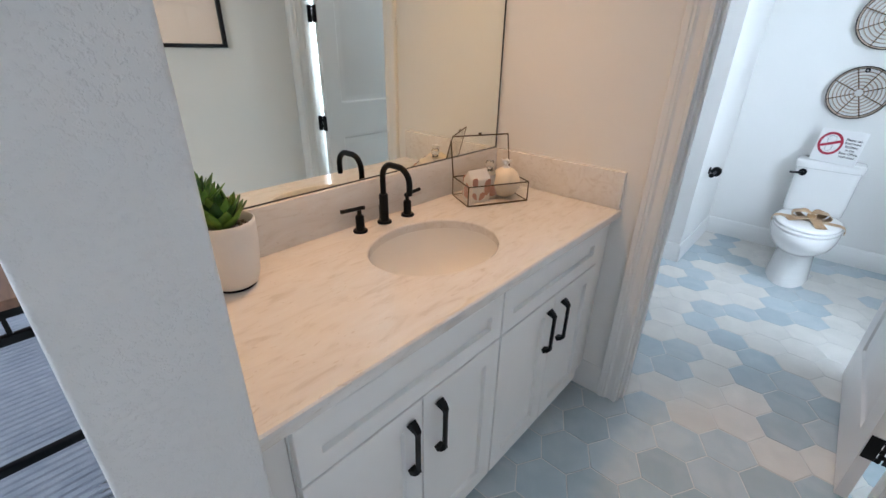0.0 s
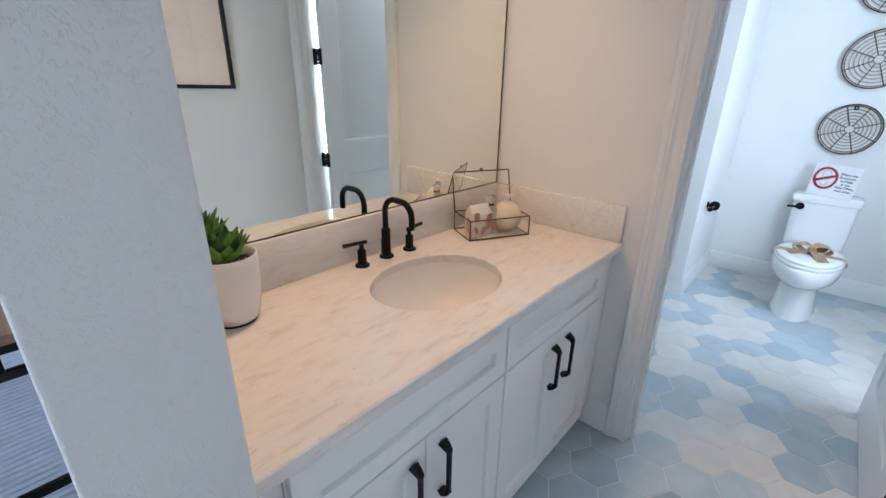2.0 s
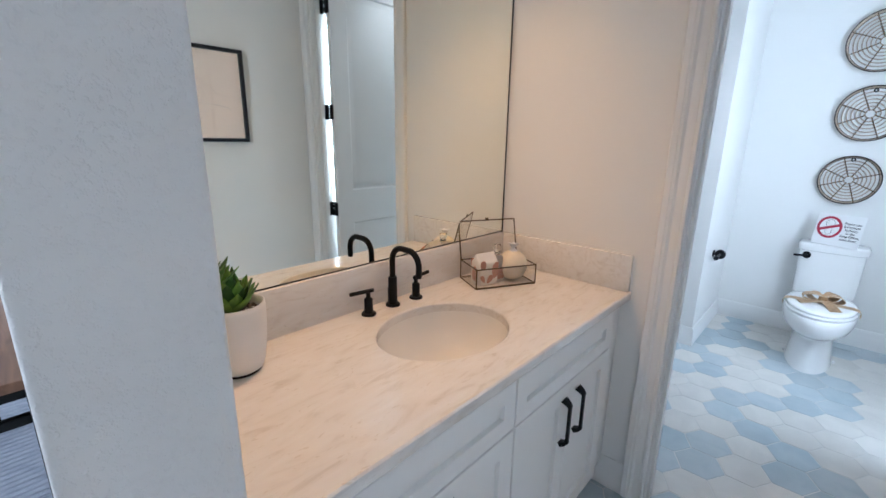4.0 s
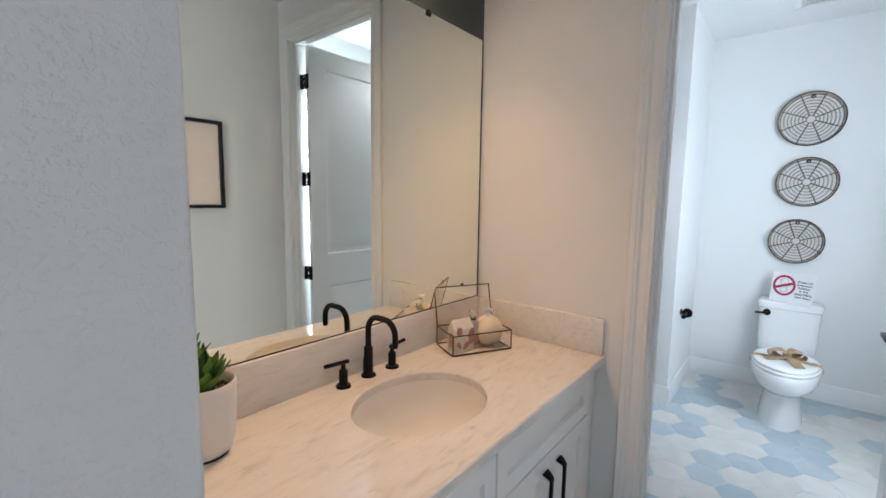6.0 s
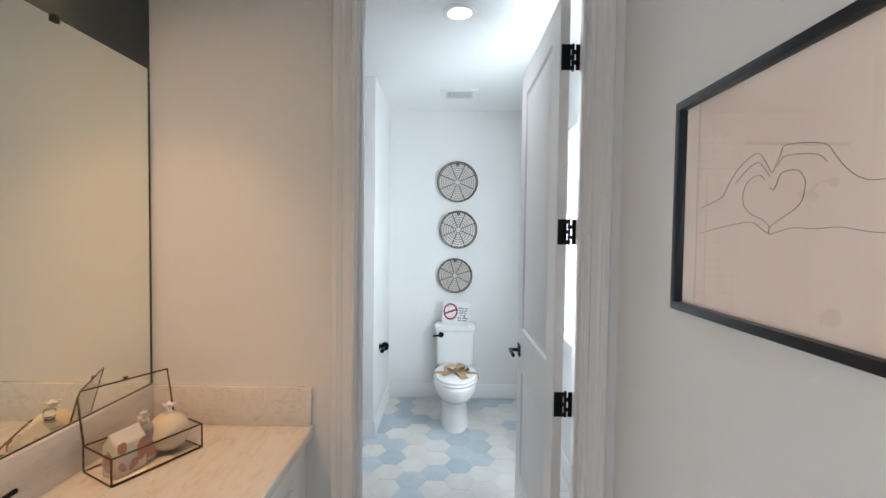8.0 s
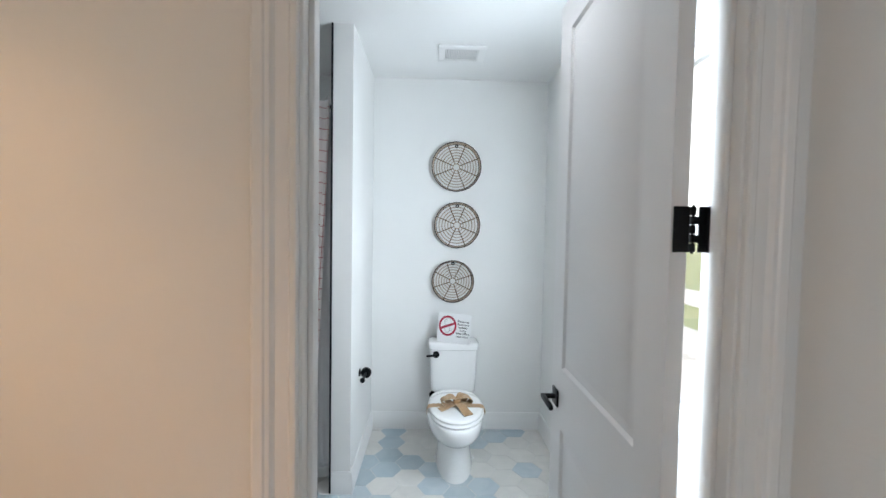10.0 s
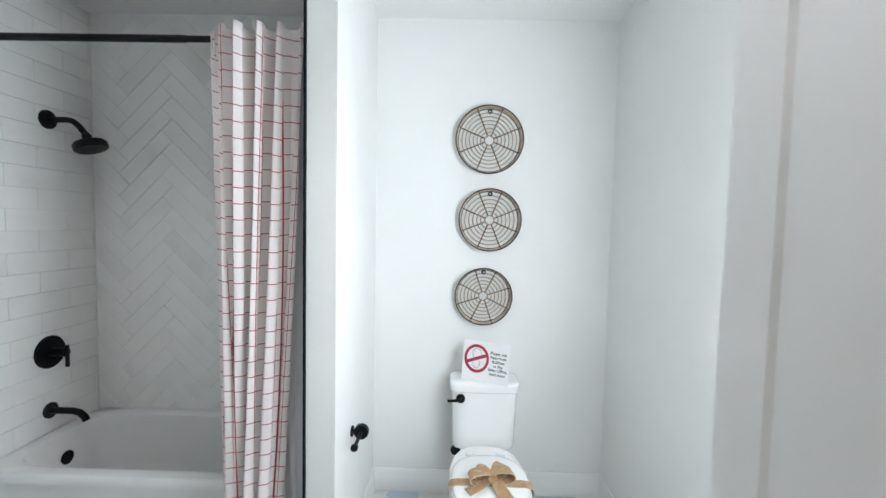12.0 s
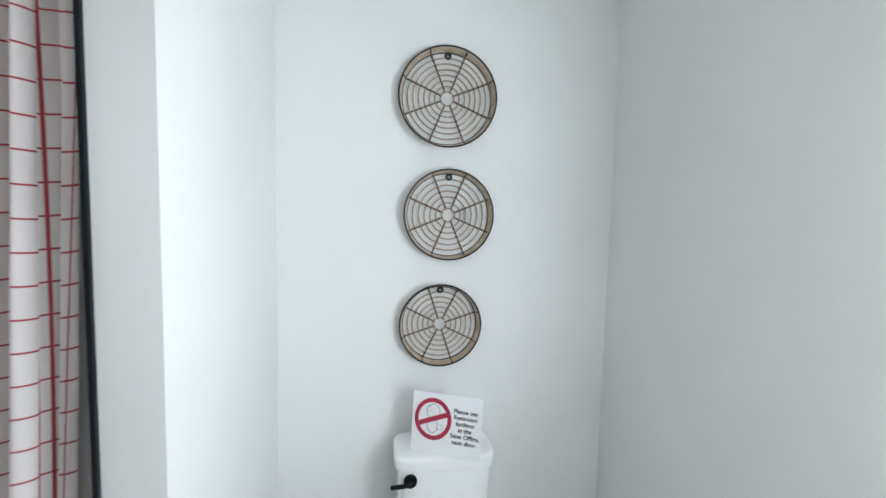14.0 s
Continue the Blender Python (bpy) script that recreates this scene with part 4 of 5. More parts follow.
part("lever_stem", tube(bmesh.new(), [(TX - 0.128, 3.766, 0.645), (TX - 0.128, 3.752, 0.645)], 0.008, 12), BLACK, lever)
for dx in (-0.095, 0.095):
    part("floor_bolt_cap", lathe(bmesh.new(), [(0.013, 0.0), (0.013, 0.012), (0.008, 0.018), (0.002, 0.019)], (TX + dx * 1.32, 3.55, 0.0), seg=16), PORCELAIN, toilet)
valve = thing("supply_valve", "dark water supply stop behind the toilet bowl", "valve")
part("knob", lathe(bmesh.new(), [(0.006, -0.03), (0.026, -0.03), (0.028, -0.024), (0.026, -0.014), (0.006, -0.012)], (-0.070, 3.90, 0.308), axis="y", seg=20), BLACK, valve)
part("stem", tube(bmesh.new(), [(-0.070, 3.89, 0.308), (-0.070, YB - 0.001, 0.308)], 0.009, 12), BLACK, valve)
part("hose", tube(bmesh.new(), [(-0.070, 3.93, 0.312), (-0.070, 3.93, 0.335), (-0.05, 3.92, 0.352), (-0.03, 3.91, 0.36)], 0.006, 10), BLACK, valve)

# burlap ribbon and bow on the closed lid
bow = thing("ribbon_bow", "tan burlap bow tied round the closed toilet lid", "bow")


def ribbon(pts, width, across, name, thick=0.0016, label=""):
    """A flat band along a line of points; across is its width's direction."""
    b = bmesh.new()
    pts = [Vector(p) for p in pts]
    rings = []
    for k, p in enumerate(pts):
        d = (pts[min(k + 1, len(pts) - 1)] - pts[max(k - 1, 0)]).normalized()
        a = Vector(across[k] if isinstance(across, list) else across)
        a = (a - d * a.dot(d)).normalized()
        nrm = d.cross(a)
        w = width[k] if isinstance(width, list) else width
        rings.append([p + a * w / 2 + nrm * thick, p + a * w / 2 - nrm * thick, p - a * w / 2 - nrm * thick, p - a * w / 2 + nrm * thick])
    stack(b, rings)
    made = part(name, b, BURLAP, bow, label, smooth=60)
    for s in (1, -1):
        part("wired_edge", tube(bmesh.new(), [(r[0] + r[1]) / 2 if s > 0 else (r[2] + r[3]) / 2 for r in rings], 0.0016, 6), WIREEDGE, made)


zl, yb = 0.4325, 3.385
band = [(TX - 0.184, yb + 0.005, 0.385), (TX - 0.186, yb + 0.004, 0.405), (TX - 0.178, yb + 0.002, 0.424), (TX - 0.15, yb, zl), (TX - 0.05, yb, zl + 0.001), (TX + 0.05, yb, zl + 0.001), (TX + 0.15, yb, zl), (TX + 0.178, yb + 0.002, 0.424), (TX + 0.186, yb + 0.004, 0.405), (TX + 0.184, yb + 0.005, 0.385)]
ribbon(band, 0.05, (0, 1, 0), "band")


def loop(angle, reach, high, wide, lift=0.0):
    """A puffed bow loop: out along the lid, round, and back over itself to the knot."""
    c, s_ = math.cos(radians(angle)), math.sin(radians(angle))
    pts, widths = [], []
    for k in range(19):
        a = radians(200 + 320 * k / 18)
        r = reach * (0.5 + 0.5 * math.cos(a))
        z = high * (0.5 + 0.5 * math.sin(a))
        pts.append((TX + 0.004 + c * r, yb + s_ * r, zl + 0.004 + lift * r / reach + z))
        widths.append(wide * (0.42 + 0.58 * min(1.0, r / (reach * 0.55))))
    ribbon(pts, widths, (-s_, c, 0.0), "bow_loop")


loop(186, 0.100, 0.050, 0.064)
loop(158, 0.080, 0.046, 0.056, 0.012)
loop(14, 0.098, 0.052, 0.064)
loop(48, 0.085, 0.048, 0.056, 0.014)
ribbon([(TX, yb, zl + 0.018), (TX - 0.03, yb - 0.03, zl + 0.016), (TX - 0.07, yb - 0.055, zl + 0.006), (TX - 0.105, yb - 0.075, zl + 0.003)], [0.026, 0.045, 0.052, 0.050], (0.5, 0.8, 0.1), "tail")
ribbon([(TX + 0.005, yb, zl + 0.020), (TX + 0.03, yb - 0.05, zl + 0.020), (TX + 0.05, yb - 0.10, zl + 0.010), (TX + 0.07, yb - 0.150, zl + 0.003)], [0.026, 0.05, 0.055, 0.056], (0.85, 0.5, 0.1), "tail")
part("knot", solid(TX - 0.018, TX + 0.026, yb - 0.022, yb + 0.024, zl + 0.010, zl + 0.044, bevel=0.010, seg=3), BURLAP, bow, smooth=60)

# notice leaning on the cistern
SW, SH = 0.260, 0.210
notice = new("notice_card")
tagged(notice, "white printed card with a red prohibition ring on the tank lid", "sign")
notice.matrix_world = pose(-0.048, 3.836, 0.7305, 0, 0, -25) @ pose(0, 0, 0, -9, 0, 0)
part("card", solid(0, SW, -0.001, 0.001, 0, SH), SIGNPAPER, notice, smooth=None)
ring_c = (0.079, -0.0014, 0.118)
b = bmesh.new()
seg = 48
rows = [[(ring_c[0] + r * math.cos(2 * math.pi * k / seg), y, ring_c[2] + r * 1.06 * math.sin(2 * math.pi * k / seg)) for k in range(seg)] for r, y in ((0.0555, -0.0012), (0.0555, -0.0022), (0.070, -0.0022), (0.070, -0.0012))]
stack(b, rows + rows[:1], cap0=False, cap1=False)
part("prohibition_ring", b, SIGNRED, notice, "red ring", smooth=None)
b = solid(-0.063, 0.063, -0.0024, -0.0012, -0.0085, 0.0085)
bar_ob = part("prohibition_bar", b, SIGNRED, notice, "red bar", smooth=None)
bar_ob.matrix_local = Matrix.Translation((ring_c[0], 0, ring_c[2])) @ pose(0, 0, 0, 0, -22, 0)
for cx, cz, hx, hz in ((0.080, 0.143, 0.026, 0.028), (0.060, 0.152, 0.010, 0.012), (0.078, 0.096, 0.020, 0.028), (0.104, 0.092, 0.012, 0.010), (0.058, 0.068, 0.012, 0.008)):
    b = bmesh.new()
    rows = [[(cx + hx * k * math.cos(2 * math.pi * q / 28), y, cz + hz * k * math.sin(2 * math.pi * q / 28)) for q in range(28)] for k, y in ((1.0, -0.0011), (1.0, -0.0016), (0.91, -0.0016), (0.91, -0.0011))]
    stack(b, rows + rows[:1], cap0=False, cap1=False)
    part("printed_shape", b, SIGNGREY, notice, "plain grey printed outline", smooth=None)


def text_mesh(words, size):
    curve = bpy.data.curves.new("letters", "FONT")
    curve.body, curve.size, curve.align_x, curve.offset, curve.extrude = words, size, "CENTER", 0.0003, 0.0003
    tmp = bpy.data.objects.new("letters", curve)
    me = bpy.data.meshes.new_from_object(tmp)
    bpy.data.objects.remove(tmp)
    bpy.data.curves.remove(curve)
    return me


for k, words in enumerate(("Please use", "Restroom", "facilities", "in the", "Sales Office,", "next door.")):
    me = text_mesh(words, 0.0215)
    me.materials.clear()
    me.materials.append(SIGNINK)
    ob = new("text_line", me)
    ob.parent = notice
    ob.matrix_local = pose(0.200, -0.0018, 0.150 - k * 0.0215, 90, 0, 0)

# three round wall baskets
for cx, cz, rr, spin in ((0.081, 2.029, 0.185, 0), (0.094, 1.588, 0.172, 0), (0.069, 1.159, 0.159, -4)):
    disc = thing("wall_basket", "round openwork metal and rattan wall basket hung over the toilet", "wall decor", (cx, YB - 0.002, cz), group="wall baskets")
    depth = 0.042
    part("front_hoop", tube(bmesh.new(), arc((0, -depth, 0), rr, 0, 360, "xz", 56), 0.0032, 6), RIM, disc, "dark metal hoop")
    part("back_hoop", tube(bmesh.new(), arc((0, -0.004, 0), rr * 0.93, 0, 360, "xz", 56), 0.0026, 6), RIM, disc, "dark metal hoop")
    b = bmesh.new()
    rows = [[(r * math.cos(2 * math.pi * q / 64), y, r * math.sin(2 * math.pi * q / 64)) for q in range(64)] for r, y in ((rr * 0.935, -0.006), (rr * 0.985, -depth + 0.002), (rr * 0.995, -depth + 0.002), (rr * 0.945, -0.006))]
    stack(b, rows + rows[:1], cap0=False, cap1=False)
    part("side_band", b, WOODSTRIP, disc, "pale bent wood band", smooth=40)
    count = int((0.93 * rr - 0.026) / 0.0203)
    for k in range(count):
        part("rattan_ring", tube(bmesh.new(), arc((0, -0.010, 0), 0.026 + k * (0.93 * rr - 0.026) / count, 0, 360, "xz", 44), 0.0035, 6), RATTAN, disc)
    for k in range(8):
        a = radians(spin + 22.5 + k * 45)
        c, s = math.cos(a), math.sin(a)
        part("spoke", tube(bmesh.new(), [(rr * 0.13 * c, -0.015, rr * 0.13 * s), (rr * 0.93 * c, -0.015, rr * 0.93 * s), (rr * 0.99 * c, -depth, rr * 0.99 * s)], 0.0036, 6), WRAPPED, disc)
    part("hanging_loop", tube(bmesh.new(), arc((0, -0.012, rr * 0.85), 0.0095, 0, 360, "xz", 14), 0.0042, 6), EDGEBLACK, disc, "black hanging loop")

# paper holder on the partition
TPX, TPY, TPZ = -0.503, 3.435, 0.622
holder = thing("paper_holder", "matte black toilet paper holder on the partition wall, empty", "paper holder")
part("wall_plate", lathe(bmesh.new(), [(0.004, -0.548), (0.024, -0.548), (0.024, -0.541), (0.021, -0.539), (0.004, -0.539)], (0, TPY, TPZ), axis="x", seg=24), BLACK, holder)
part("post", tube(bmesh.new(), [(-0.541, TPY, TPZ), (TPX, TPY, TPZ)], 0.009, 14), BLACK, holder)
part("elbow", lathe(bmesh.new(), [(0.003, -0.014), (0.030, -0.014), (0.033, -0.010), (0.033, 0.010), (0.030, 0.014), (0.003, 0.014)], (TPX, TPY, TPZ), axis="y", seg=28), BLACK, holder)
part("roll_bar", tube(bmesh.new(), [(TPX, TPY - 0.012, TPZ), (TPX, TPY - 0.135, TPZ)], 0.008, 14), BLACK, holder)
part("end_knob", lathe(bmesh.new(), [(0.003, -0.007), (0.015, -0.007), (0.016, 0.0), (0.015, 0.007), (0.003, 0.007)], (TPX, TPY - 0.140, TPZ), axis="y", seg=20), BLACK, holder)

# ceiling vent and recessed light
vent = thing("ceiling_vent", "white slatted exhaust grille in the bathroom ceiling", "vent")
VX0, VX1, VY0, VY1 = -0.072, 0.226, 3.385, 3.645
W = 0.045
for a in ((VX0, VX1, VY0, VY0 + W), (VX0, VX1, VY1 - W, VY1), (VX0, VX0 + W, VY0 + W, VY1 - W), (VX1 - W, VX1, VY0 + W, VY1 - W)):
    part("frame_rail", solid(*a, H - 0.014, H - 0.0005, bevel=0.004), TRIM, vent)
# no duct is built: its shade is the black colour of this sheet
part("backing", solid(VX0 + W, VX1 - W, VY0 + W, VY1 - W, H - 0.002, H - 0.0005), EDGEBLACK, vent, "black sheet for the dark inside the duct")
for k in range(19):
    x = VX0 + W + 0.006 + k * (VX1 - VX0 - 2 * W - 0.012) / 18
    part("slat", solid(x - 0.0036, x + 0.0036, VY0 + W, VY1 - W, H - 0.012, H - 0.003), TRIM, vent)


def recessed_light(x, y):
    can = thing("recessed_light", "round white recessed ceiling light, switched on", "ceiling light", group="recessed lights")
    part("trim_ring", lathe(bmesh.new(), [(0.060, H - 0.001), (0.088, H - 0.001), (0.088, H - 0.005), (0.066, H - 0.009), (0.060, H - 0.004)], (x, y, 0), seg=40, cap=False), TRIM, can)
    part("lens", lathe(bmesh.new(), [(0.004, H - 0.002), (0.061, H - 0.002), (0.061, H - 0.004), (0.004, H - 0.005)], (x, y, 0), seg=40), CANLENS, can, "bright frosted lens")
    lamp("recessed_lamp", "SPOT", look((x, y, H - 0.02), (x, y + 0.0001, 0)), CAN, (0.97, 0.97, 1.0), radius=0.06, cone=128)


recessed_light(0.045, 2.256)
# unseen second light, added to brighten the tub recess; assumed from the spout's shadow
recessed_light(-1.45, 2.70)

# ---- the bathtub ----
BX0, BX1, BY0, BY1, BZ = -2.152, -0.673, 3.305, 3.972, 0.453
tub = thing("bathtub", "glossy white alcove bathtub with a straight apron", "bathtub")
b = bmesh.new()
N = 64
bcx, bcy, bhx, bhy = (BX0 + BX1) / 2, (BY0 + BY1) / 2, (BX1 - BX0) / 2, (BY1 - BY0) / 2


def square(k, hx, hy, power):
    a = 2 * math.pi * (k + 0.5) / N
    c, s = math.cos(a), math.sin(a)
    m = (abs(c) ** power + abs(s) ** power) ** (-1 / power)
    return c * m * hx, s * m * hy


rows = []
for z, gx, gy, p in [(0.0, 0.012, 0.012, 60), (BZ - 0.05, 0.012, 0.012, 60), (BZ - 0.044, 0.0, 0.0, 60), (BZ - 0.010, 0.0, 0.0, 60), (BZ, 0.008, 0.008, 40), (BZ + 0.001, 0.055, 0.055, 9), (BZ - 0.006, 0.075, 0.072, 7), (BZ - 0.05, 0.088, 0.085, 6), (0.20, 0.13, 0.105, 5), (0.12, 0.17, 0.125, 4.5), (0.085, 0.24, 0.17, 4), (0.08, 0.40, 0.26, 3)]:
    rows.append([(bcx + square(k, bhx - gx, bhy - gy, p)[0], bcy + square(k, bhx - gx, bhy - gy, p)[1], z) for k in range(N)])
stack(b, rows, cap0=True, cap1=True)
part("shell", b, ACRYLIC, tub, smooth=45)
part("overflow_plate", lathe(bmesh.new(), [(0.004, 0.0), (0.034, 0.0), (0.034, 0.007), (0.030, 0.010), (0.004, 0.010)], (BX0 + 0.102, 3.645, 0.335), axis="x", seg=28), BLACK, tub, "round black overflow plate")
part("drain", lathe(bmesh.new(), [(0.036, 0.0), (0.036, 0.004), (0.026, 0.006), (0.003, 0.006)], (BX0 + 0.48, 3.64, 0.080), seg=24), BLACK, tub, "black drain")

# shower fittings on the tap-end wall, tiled face at XT
XT = -2.152
shower = thing("wall_shower", "matte black rain shower on a bent wall arm", "shower")
part("flange", lathe(bmesh.new(), [(0.004, XT), (0.047, XT), (0.045, XT + 0.010), (0.030, XT + 0.016), (0.004, XT + 0.016)], (0, 3.70, 2.04), axis="x", seg=28), BLACK, shower)
part("arm", tube(bmesh.new(), [(XT + 0.01, 3.70, 2.04), (XT + 0.10, 3.70, 2.04), (XT + 0.13, 3.70, 2.034), (XT + 0.16, 3.70, 2.012), (XT + 0.195, 3.70, 1.968)], 0.0145, 14), BLACK, shower, smooth=60)
part("ball_joint", lathe(bmesh.new(), [(0.008, 0.02), (0.019, 0.012), (0.021, 0.0), (0.018, -0.014), (0.010, -0.02)], (XT + 0.20, 3.70, 1.958), seg=20), BLACK, shower)
head = part("spray_head", lathe(bmesh.new(), [(0.012, 0.0), (0.030, -0.006), (0.066, -0.014), (0.073, -0.024), (0.073, -0.046), (0.066, -0.052), (0.004, -0.052)], seg=36), BLACK, shower)
head.matrix_local = pose(XT + 0.207, 3.70, 1.943, 0, -20, 0)
valve = thing("shower_valve", "round matte black shower valve trim with a lever", "shower valve")
part("plate", lathe(bmesh.new(), [(0.004, XT), (0.083, XT), (0.083, XT + 0.006), (0.078, XT + 0.012), (0.004, XT + 0.012)], (0, 3.675, 0.868), axis="x", seg=40), BLACK, valve)
part("stem", tube(bmesh.new(), [(XT + 0.01, 3.675, 0.868), (XT + 0.090, 3.675, 0.868)], 0.022, 20), BLACK, valve)
part("lever", tube(bmesh.new(), [(XT + 0.092, 3.675, 0.905), (XT + 0.092, 3.675, 0.795)], 0.0095, 14), BLACK, valve)
spout = thing("tub_spout", "matte black bathtub spout over the tub rim", "tub spout")
part("flange", lathe(bmesh.new(), [(0.004, XT), (0.040, XT), (0.040, XT + 0.008), (0.034, XT + 0.013), (0.004, XT + 0.013)], (0, 3.668, 0.567), axis="x", seg=28), BLACK, spout)
part("pipe", tube(bmesh.new(), [(XT + 0.01, 3.668, 0.567), (XT + 0.12, 3.668, 0.567), (XT + 0.155, 3.668, 0.560), (XT + 0.178, 3.668, 0.540), (XT + 0.19, 3.668, 0.518)], 0.0165, 16), BLACK, spout, smooth=60)

# curtain rod, curtain, liner
RZ, RY = 2.262, 3.275
rod = thing("curtain_rod", "straight black tension shower rod across the tub", "curtain rod")
part("outer_tube", tube(bmesh.new(), [(XT, RY, RZ), (-1.18, RY, RZ)], 0.0145, 16), BLACK, rod)
part("inner_tube", tube(bmesh.new(), [(-1.18, RY, RZ), (-0.672, RY, RZ)], 0.0125, 16), BLACK, rod)
for x, s in ((XT, 1), (-0.672, -1)):
    part("end_cap", lathe(bmesh.new(), [(0.004, x), (0.027, x), (0.027, x + s * 0.012), (0.020, x + s * 0.022), (0.004, x + s * 0.022)], (0, RY, RZ), axis="x", seg=24), BLACK, rod)


def drape(x0, x1, y, z0, z1, folds, depth, seed, width, lean=0.0, sway=0.0, narrow=0.2, pinch=0.0, nu=170, nv=50):
    """A gathered cloth: folds that swing a little as they fall. UVs in metres of cloth."""
    rnd = random.Random(seed)
    ph = [rnd.uniform(0, 6.28) for _ in range(6)]
    b = bmesh.new()
    uv = b.loops.layers.uv.new("UVMap")
    vs = {}
    for j in range(nv + 1):
        v = j / nv
        z = z1 + (z0 - z1) * v
        for i in range(nu + 1):
            u = i / nu
            swing = 0.9 * math.sin(2.1 * v + ph[0]) * v + 0.8 * math.sin(5 * u + ph[1]) * v
            a = 2 * math.pi * folds * (u + 0.035 * math.sin(6.28 * u * 2 + ph[2]) * (0.5 + v * 0.6)) + swing
            grow = 0.72 + 0.28 * v + 0.35 * math.sin(7 * u + ph[3])
            amp = depth * grow
            side = 0.026 * math.sin(2 * a + 0.5 + ph[4] * 0.1) * (0.75 + 0.25 * v)
            squeeze = 1 - narrow * v + 0.05 * math.sin(3 * v)
            pull = sway * v * (0.01 * math.exp(-((u - 0.15) / 0.15) ** 2) - 0.075 * math.exp(-((u - 0.62) / 0.27) ** 2))
            x = x0 + 0.05 * v + (x1 - x0) * u * squeeze + side + lean * v + pull
            fold = math.sin(a)
            tight = 1 - 2 * (0.5 - 0.5 * fold) ** 2.6
            hold = pinch * (1 - v) ** 1.5
            yy = y + amp * (fold * (1 - hold) + tight * hold) + 0.010 * math.sin(11 * u + 3 * v + ph[5])
            zz = z + 0.020 * max(0, -math.sin(a + 0.4)) * (1 - v) ** 8
            vs[i, j] = b.verts.new((x, yy, zz))
    for j in range(nv):
        for i in range(nu):
            f = b.faces.new((vs[i, j], vs[i + 1, j], vs[i + 1, j + 1], vs[i, j + 1]))
            for lp, (p, q) in zip(f.loops, ((i, j), (i + 1, j), (i + 1, j + 1), (i, j + 1))):
                lp[uv].uv = (p / nu * width + 0.03, q / nv * (z1 - z0) + 0.02 + 0.012 * (1.1 - 1.6 * q / nv) * math.sin(2 * math.pi * folds * p / nu + 1.0))
    return b


curtain = single("shower_curtain", drape(-1.072, -0.706, 3.232, 0.105, 2.283, 4.6, 0.036, 3, 0.95, lean=0.006, sway=0.35, narrow=0.42, pinch=0.9), CHECK, "white shower curtain with thin red checks, gathered to one side", "shower curtain", smooth=180)
thick = curtain.modifiers.new("thickness", "SOLIDIFY")
thick.thickness, thick.offset = 0.0012, 0.0
liner = single("curtain_liner", drape(-1.00, -0.690, 3.285, 0.09, 2.235, 5.5, 0.009, 8, 0.7, lean=0.02, narrow=0.12), LINER, "plain white liner hanging behind the shower curtain", "curtain liner", smooth=180)
thick = liner.modifiers.new("thickness", "SOLIDIFY")
thick.thickness, thick.offset = 0.0008, 0.0
structure("trim_3", solid(-0.6700, -0.6605, 3.152, 3.1735, 0.0, H), EDGEBLACK, "black metal edge strip where the tub tiles end", "trim")

# ---- desk in the next room ----
desk = thing("desk", "red-brown wooden desk on a black metal frame", "desk")
part("top", solid(-2.75, -1.49, -0.62, -0.026, 0.715, 0.745, bevel=0.003), DESKWOOD, desk, "red-brown wooden top")
for x in (-1.512, -2.725):
    for y in (-0.052, -0.59):
        part("leg", solid(x - 0.016, x + 0.016, y - 0.016, y + 0.016, 0.0, 0.715, bevel=0.002), BLACK, desk)
    for z in (0.205, 0.62, 0.70):
        part("rail", solid(x - 0.013, x + 0.013, -0.574, -0.068, z - 0.013, z + 0.013, bevel=0.002), BLACK, desk)
    for y in (-0.13, -0.30, -0.46):
        part("spindle", solid(x - 0.006, x + 0.006, y - 0.006, y + 0.006, 0.633, 0.687), BLACK, desk)
for y in (-0.052, -0.59):
    part("rail", solid(-2.709, -1.528, y - 0.013, y + 0.013, 0.687, 0.713, bevel=0.002), BLACK, desk)

# ---- wall tiles in the tub recess ----
def clip(poly, x0, x1, y0, y1):
    for axis, limit, keep in ((0, x0, 1), (0, x1, -1), (1, y0, 1), (1, y1, -1)):
        out = []
        for p, q in zip(poly, poly[1:] + poly[:1]):
            a, c = (p[axis] - limit) * keep, (q[axis] - limit) * keep
            if a >= 0:
                out.append(p)
            if a * c < 0:
                t = a / (a - c)
                out.append((p[0] + (q[0] - p[0]) * t, p[1] + (q[1] - p[1]) * t))
        poly = out
        if len(poly) < 3:
            return []
    return poly


def area(poly):
    return abs(sum(p[0] * q[1] - q[0] * p[1] for p, q in zip(poly, poly[1:] + poly[:1]))) / 2


def tile_piece(parent, poly, place, material):
    """A flat tile from an outline; place turns (u, v, depth) into the world."""
    cx, cy = sum(p[0] for p in poly) / len(poly), sum(p[1] for p in poly) / len(poly)
    soft = [(cx + (x - cx) * 0.985, cy + (y - cy) * 0.985) for x, y in poly]
    b = stack(bmesh.new(), [[place(u, v, 0.0) for u, v in poly], [place(u, v, 0.0072) for u, v in poly], [place(u, v, 0.008) for u, v in soft]], cap0=False)
    ob = new("tile", finish("tile", b, material))
    ob.parent = parent


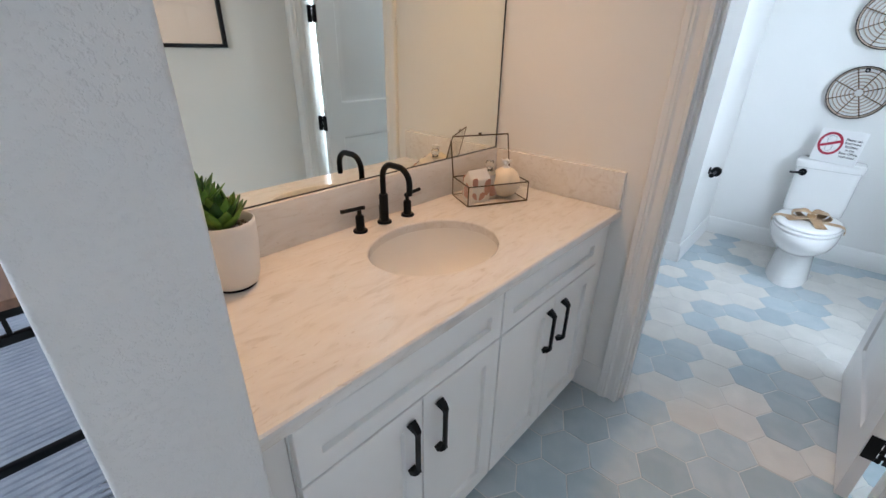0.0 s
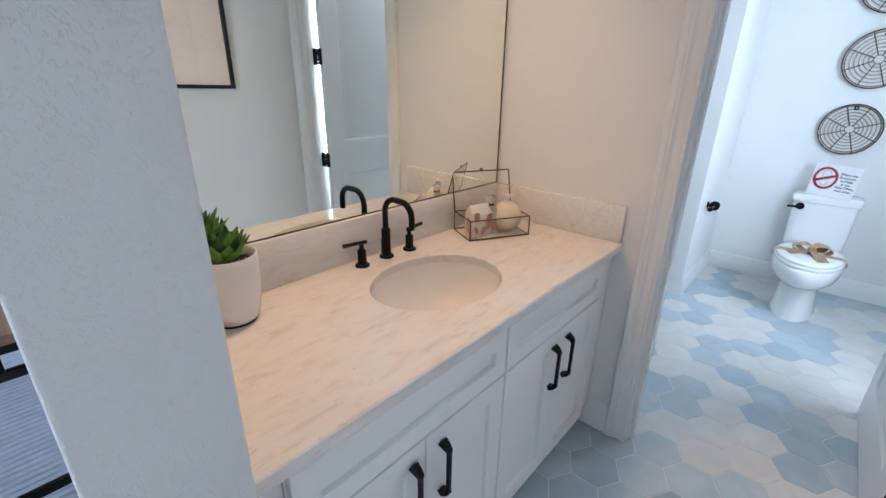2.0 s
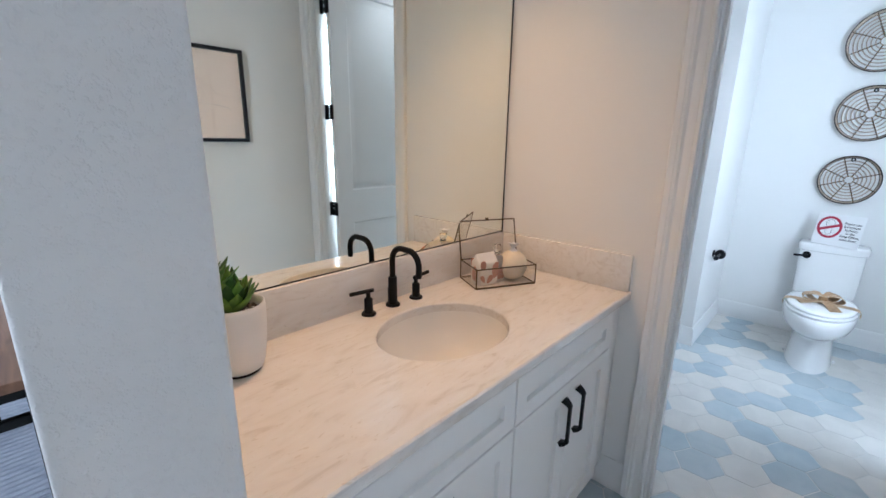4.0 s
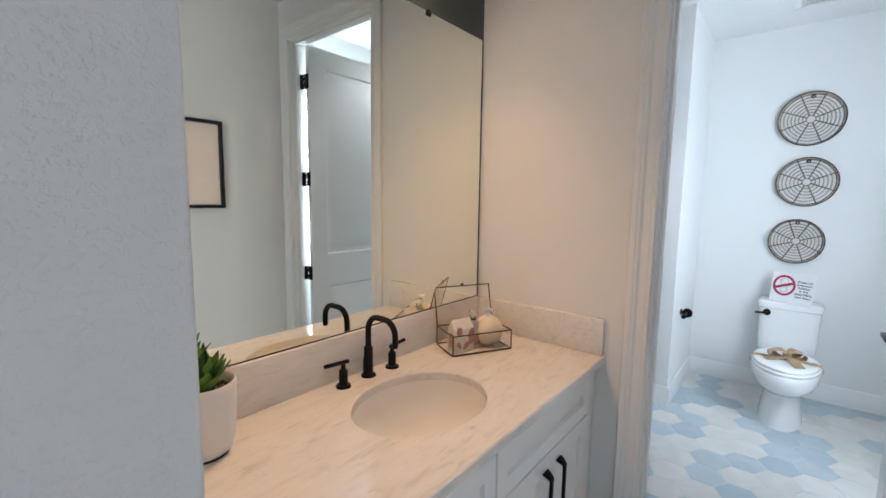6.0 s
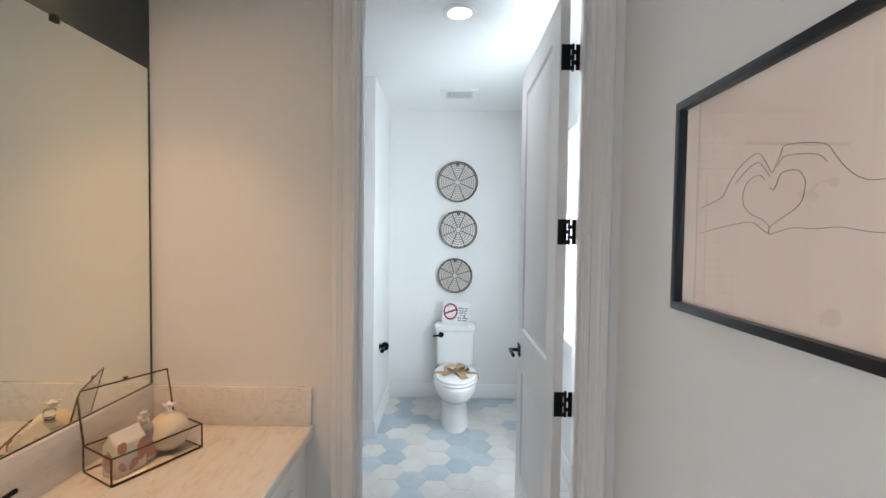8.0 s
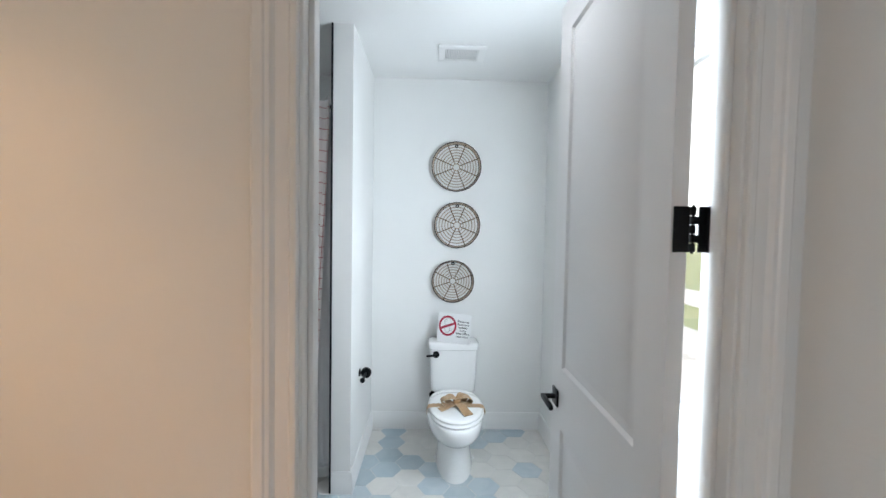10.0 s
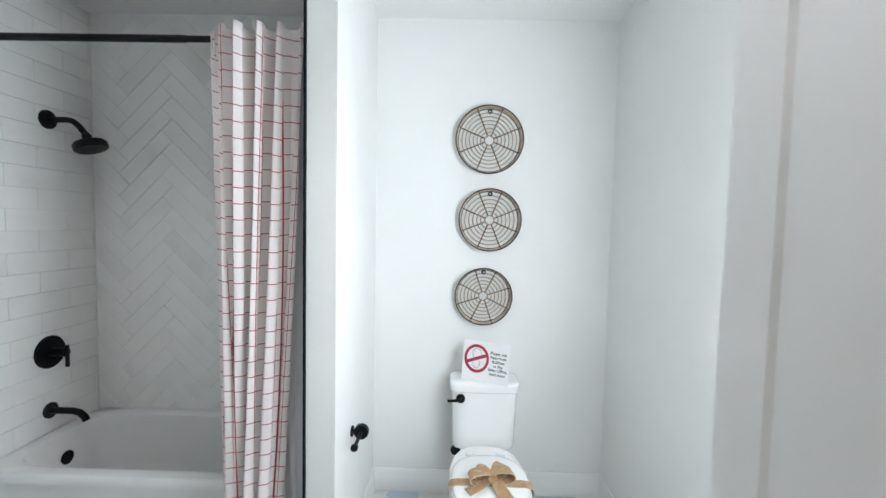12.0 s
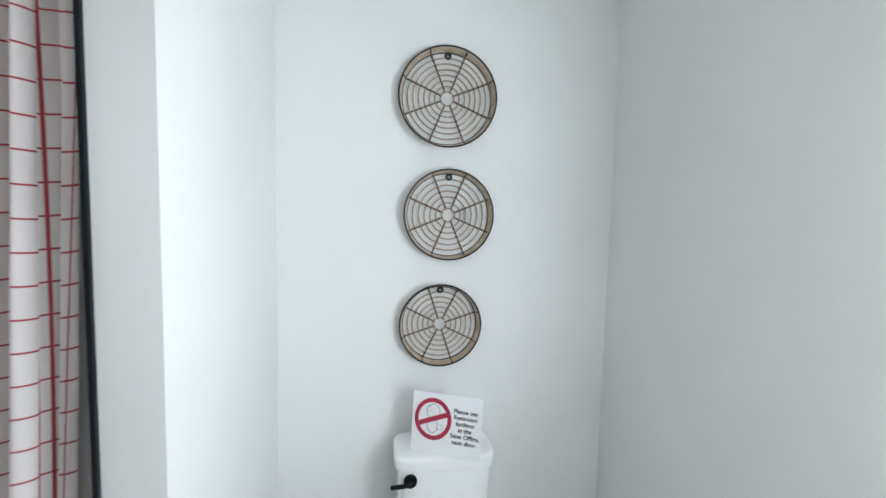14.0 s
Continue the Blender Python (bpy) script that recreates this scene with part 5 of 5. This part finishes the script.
tiles_back = tagged(thing("wall_tiles_1", "white marble-look herringbone tiles behind the tub", "wall tiles"), kind="structure")
part("grout_bed", solid(XL, -0.66, YB - 0.010, YB - 0.0005, BZ - 0.05, H), GROUT, tiles_back)
TL, TW, G = 0.352, 0.088, 0.0007
for m in range(-14, 22):
    for k in range(-14, 22):
        for kind in (0, 1):
            # herringbone in its own frame, then turned by 45 degrees
            ox = k * TW + m * TL
            oy = k * TW - m * TL
            if kind == 0:
                r = (ox, ox + TL, oy, oy + TW)
            else:
                r = (ox - TW, ox, oy, oy + TL)
            poly = [(r[0] + G, r[2] + G), (r[1] - G, r[2] + G), (r[1] - G, r[3] - G), (r[0] + G, r[3] - G)]
            c = math.sqrt(0.5)
            poly = [((x - y) * c - 1.45, (x + y) * c + 0.75) for x, y in poly]
            poly = clip(poly, XT + 0.001, -0.673, BZ + 0.002, H - 0.001)
            if len(poly) > 2 and area(poly) > 3e-4:
                tile_piece(tiles_back, poly, lambda u, v, d: (u, YB - 0.0055 - d, v), TILEWHITE)
for nm, x_face, sgn, label in (("wall_tiles_2", XL, 1, "white marble-look running-bond tiles on the tap wall"), ("wall_tiles_3", -0.66, -1, "white marble-look running-bond tiles inside the partition")):
    group = tagged(thing(nm, label, "wall tiles"), kind="structure")
    part("grout_bed", solid(*sorted((x_face, x_face + sgn * 0.0055)), 3.175, YB - 0.0135, 0.0, H), GROUT, group)
    row, z = 0, BZ + 0.002
    while z < H:
        y = 3.175 - (0.155 if row % 2 else 0.0)
        while y < YB - 0.014:
            poly = clip([(y + G, z + G), (y + 0.31 - G, z + G), (y + 0.31 - G, z + 0.103 - G), (y + G, z + 0.103 - G)], 3.176, YB - 0.0145, BZ + 0.002, H - 0.001)
            if len(poly) > 2 and area(poly) > 3e-4:
                tile_piece(group, poly, lambda u, v, d: (x_face + sgn * (0.0052 + d), u, v), TILEWHITE)
            y += 0.31
        z += 0.103
        row += 1

# ---- hexagon floor tiles ----
HS = 0.1016
floor_tiles = tagged(thing("floor_tiles", "matte hexagon floor tiles in white, pale blue and blue", "floor tiles"), kind="structure")


def hex_mesh(material, r, name):
    b = stack(bmesh.new(), [[(rr * math.cos(math.pi / 3 * k), rr * math.sin(math.pi / 3 * k), z) for k in range(6)] for rr, z in ((r, -0.006), (r, -0.0006), (r - 0.0009, 0.0))], cap0=False)
    return finish(name, b, material)


hex_data = [hex_mesh(m, HS - 0.0026, "floor_tile") for m in (HEXWHITE, HEXPALE, HEXBLUE)]
WHITE_ROWS = {-3: "4 5 7 11 12 13", -2: "0 3 4 5 6 9", -1: "0 3 6 7 8 9 11 12 13", 0: "0 1 2 3 5 7 8 11 12 13", 1: "0 1 4 5 10 11 12 13",
              2: "0 4 5 6 10 11", 3: "0 3 4 5 6 7 8 9 10 11", 4: "0 2 3 4 5 6 7 8 9 11 12", 5: "3 4 5 6 7 8 9 10 11 12 13"}
WHITES = {(i, int(j)) for i, js in WHITE_ROWS.items() for j in js.split()}
rest = [bmesh.new() for _ in range(3)]
pick = random.Random(12)
for i in range(-16, 8):
    for j in range(-12, 16):
        x = -0.060 + i * 1.5 * HS
        y = 1.650 + (j + (0.5 if i % 2 else 0.0)) * math.sqrt(3) * HS
        draw = pick.random()
        blue = 1 if draw < 0.5 else 2
        tone = (0 if (i, j) in WHITES else blue) if i in WHITE_ROWS else (0 if draw * 7 % 1 < 0.4 else blue)
        if y < YS0 - 0.02 or y > YB + 0.05 or x > XN + 0.05 or x < XL - 0.05:
            continue
        if x > -0.75 and (y > 1.0 or x > -0.6):
            ob = new("floor_tile", hex_data[tone])
            ob.parent = floor_tiles
            ob.location = (x, y, 0)
        else:
            r = HS - 0.0026
            stack(rest[tone], [[(x + rr * math.cos(math.pi / 3 * k), y + rr * math.sin(math.pi / 3 * k), z) for k in range(6)] for rr, z in ((r, -0.006), (r, -0.0006), (r - 0.0009, 0.0))], cap0=False)
for b, m in zip(rest, (HEXWHITE, HEXPALE, HEXBLUE)):
    tagged(part("far_floor_tiles", b, m, floor_tiles), kind="stuff")
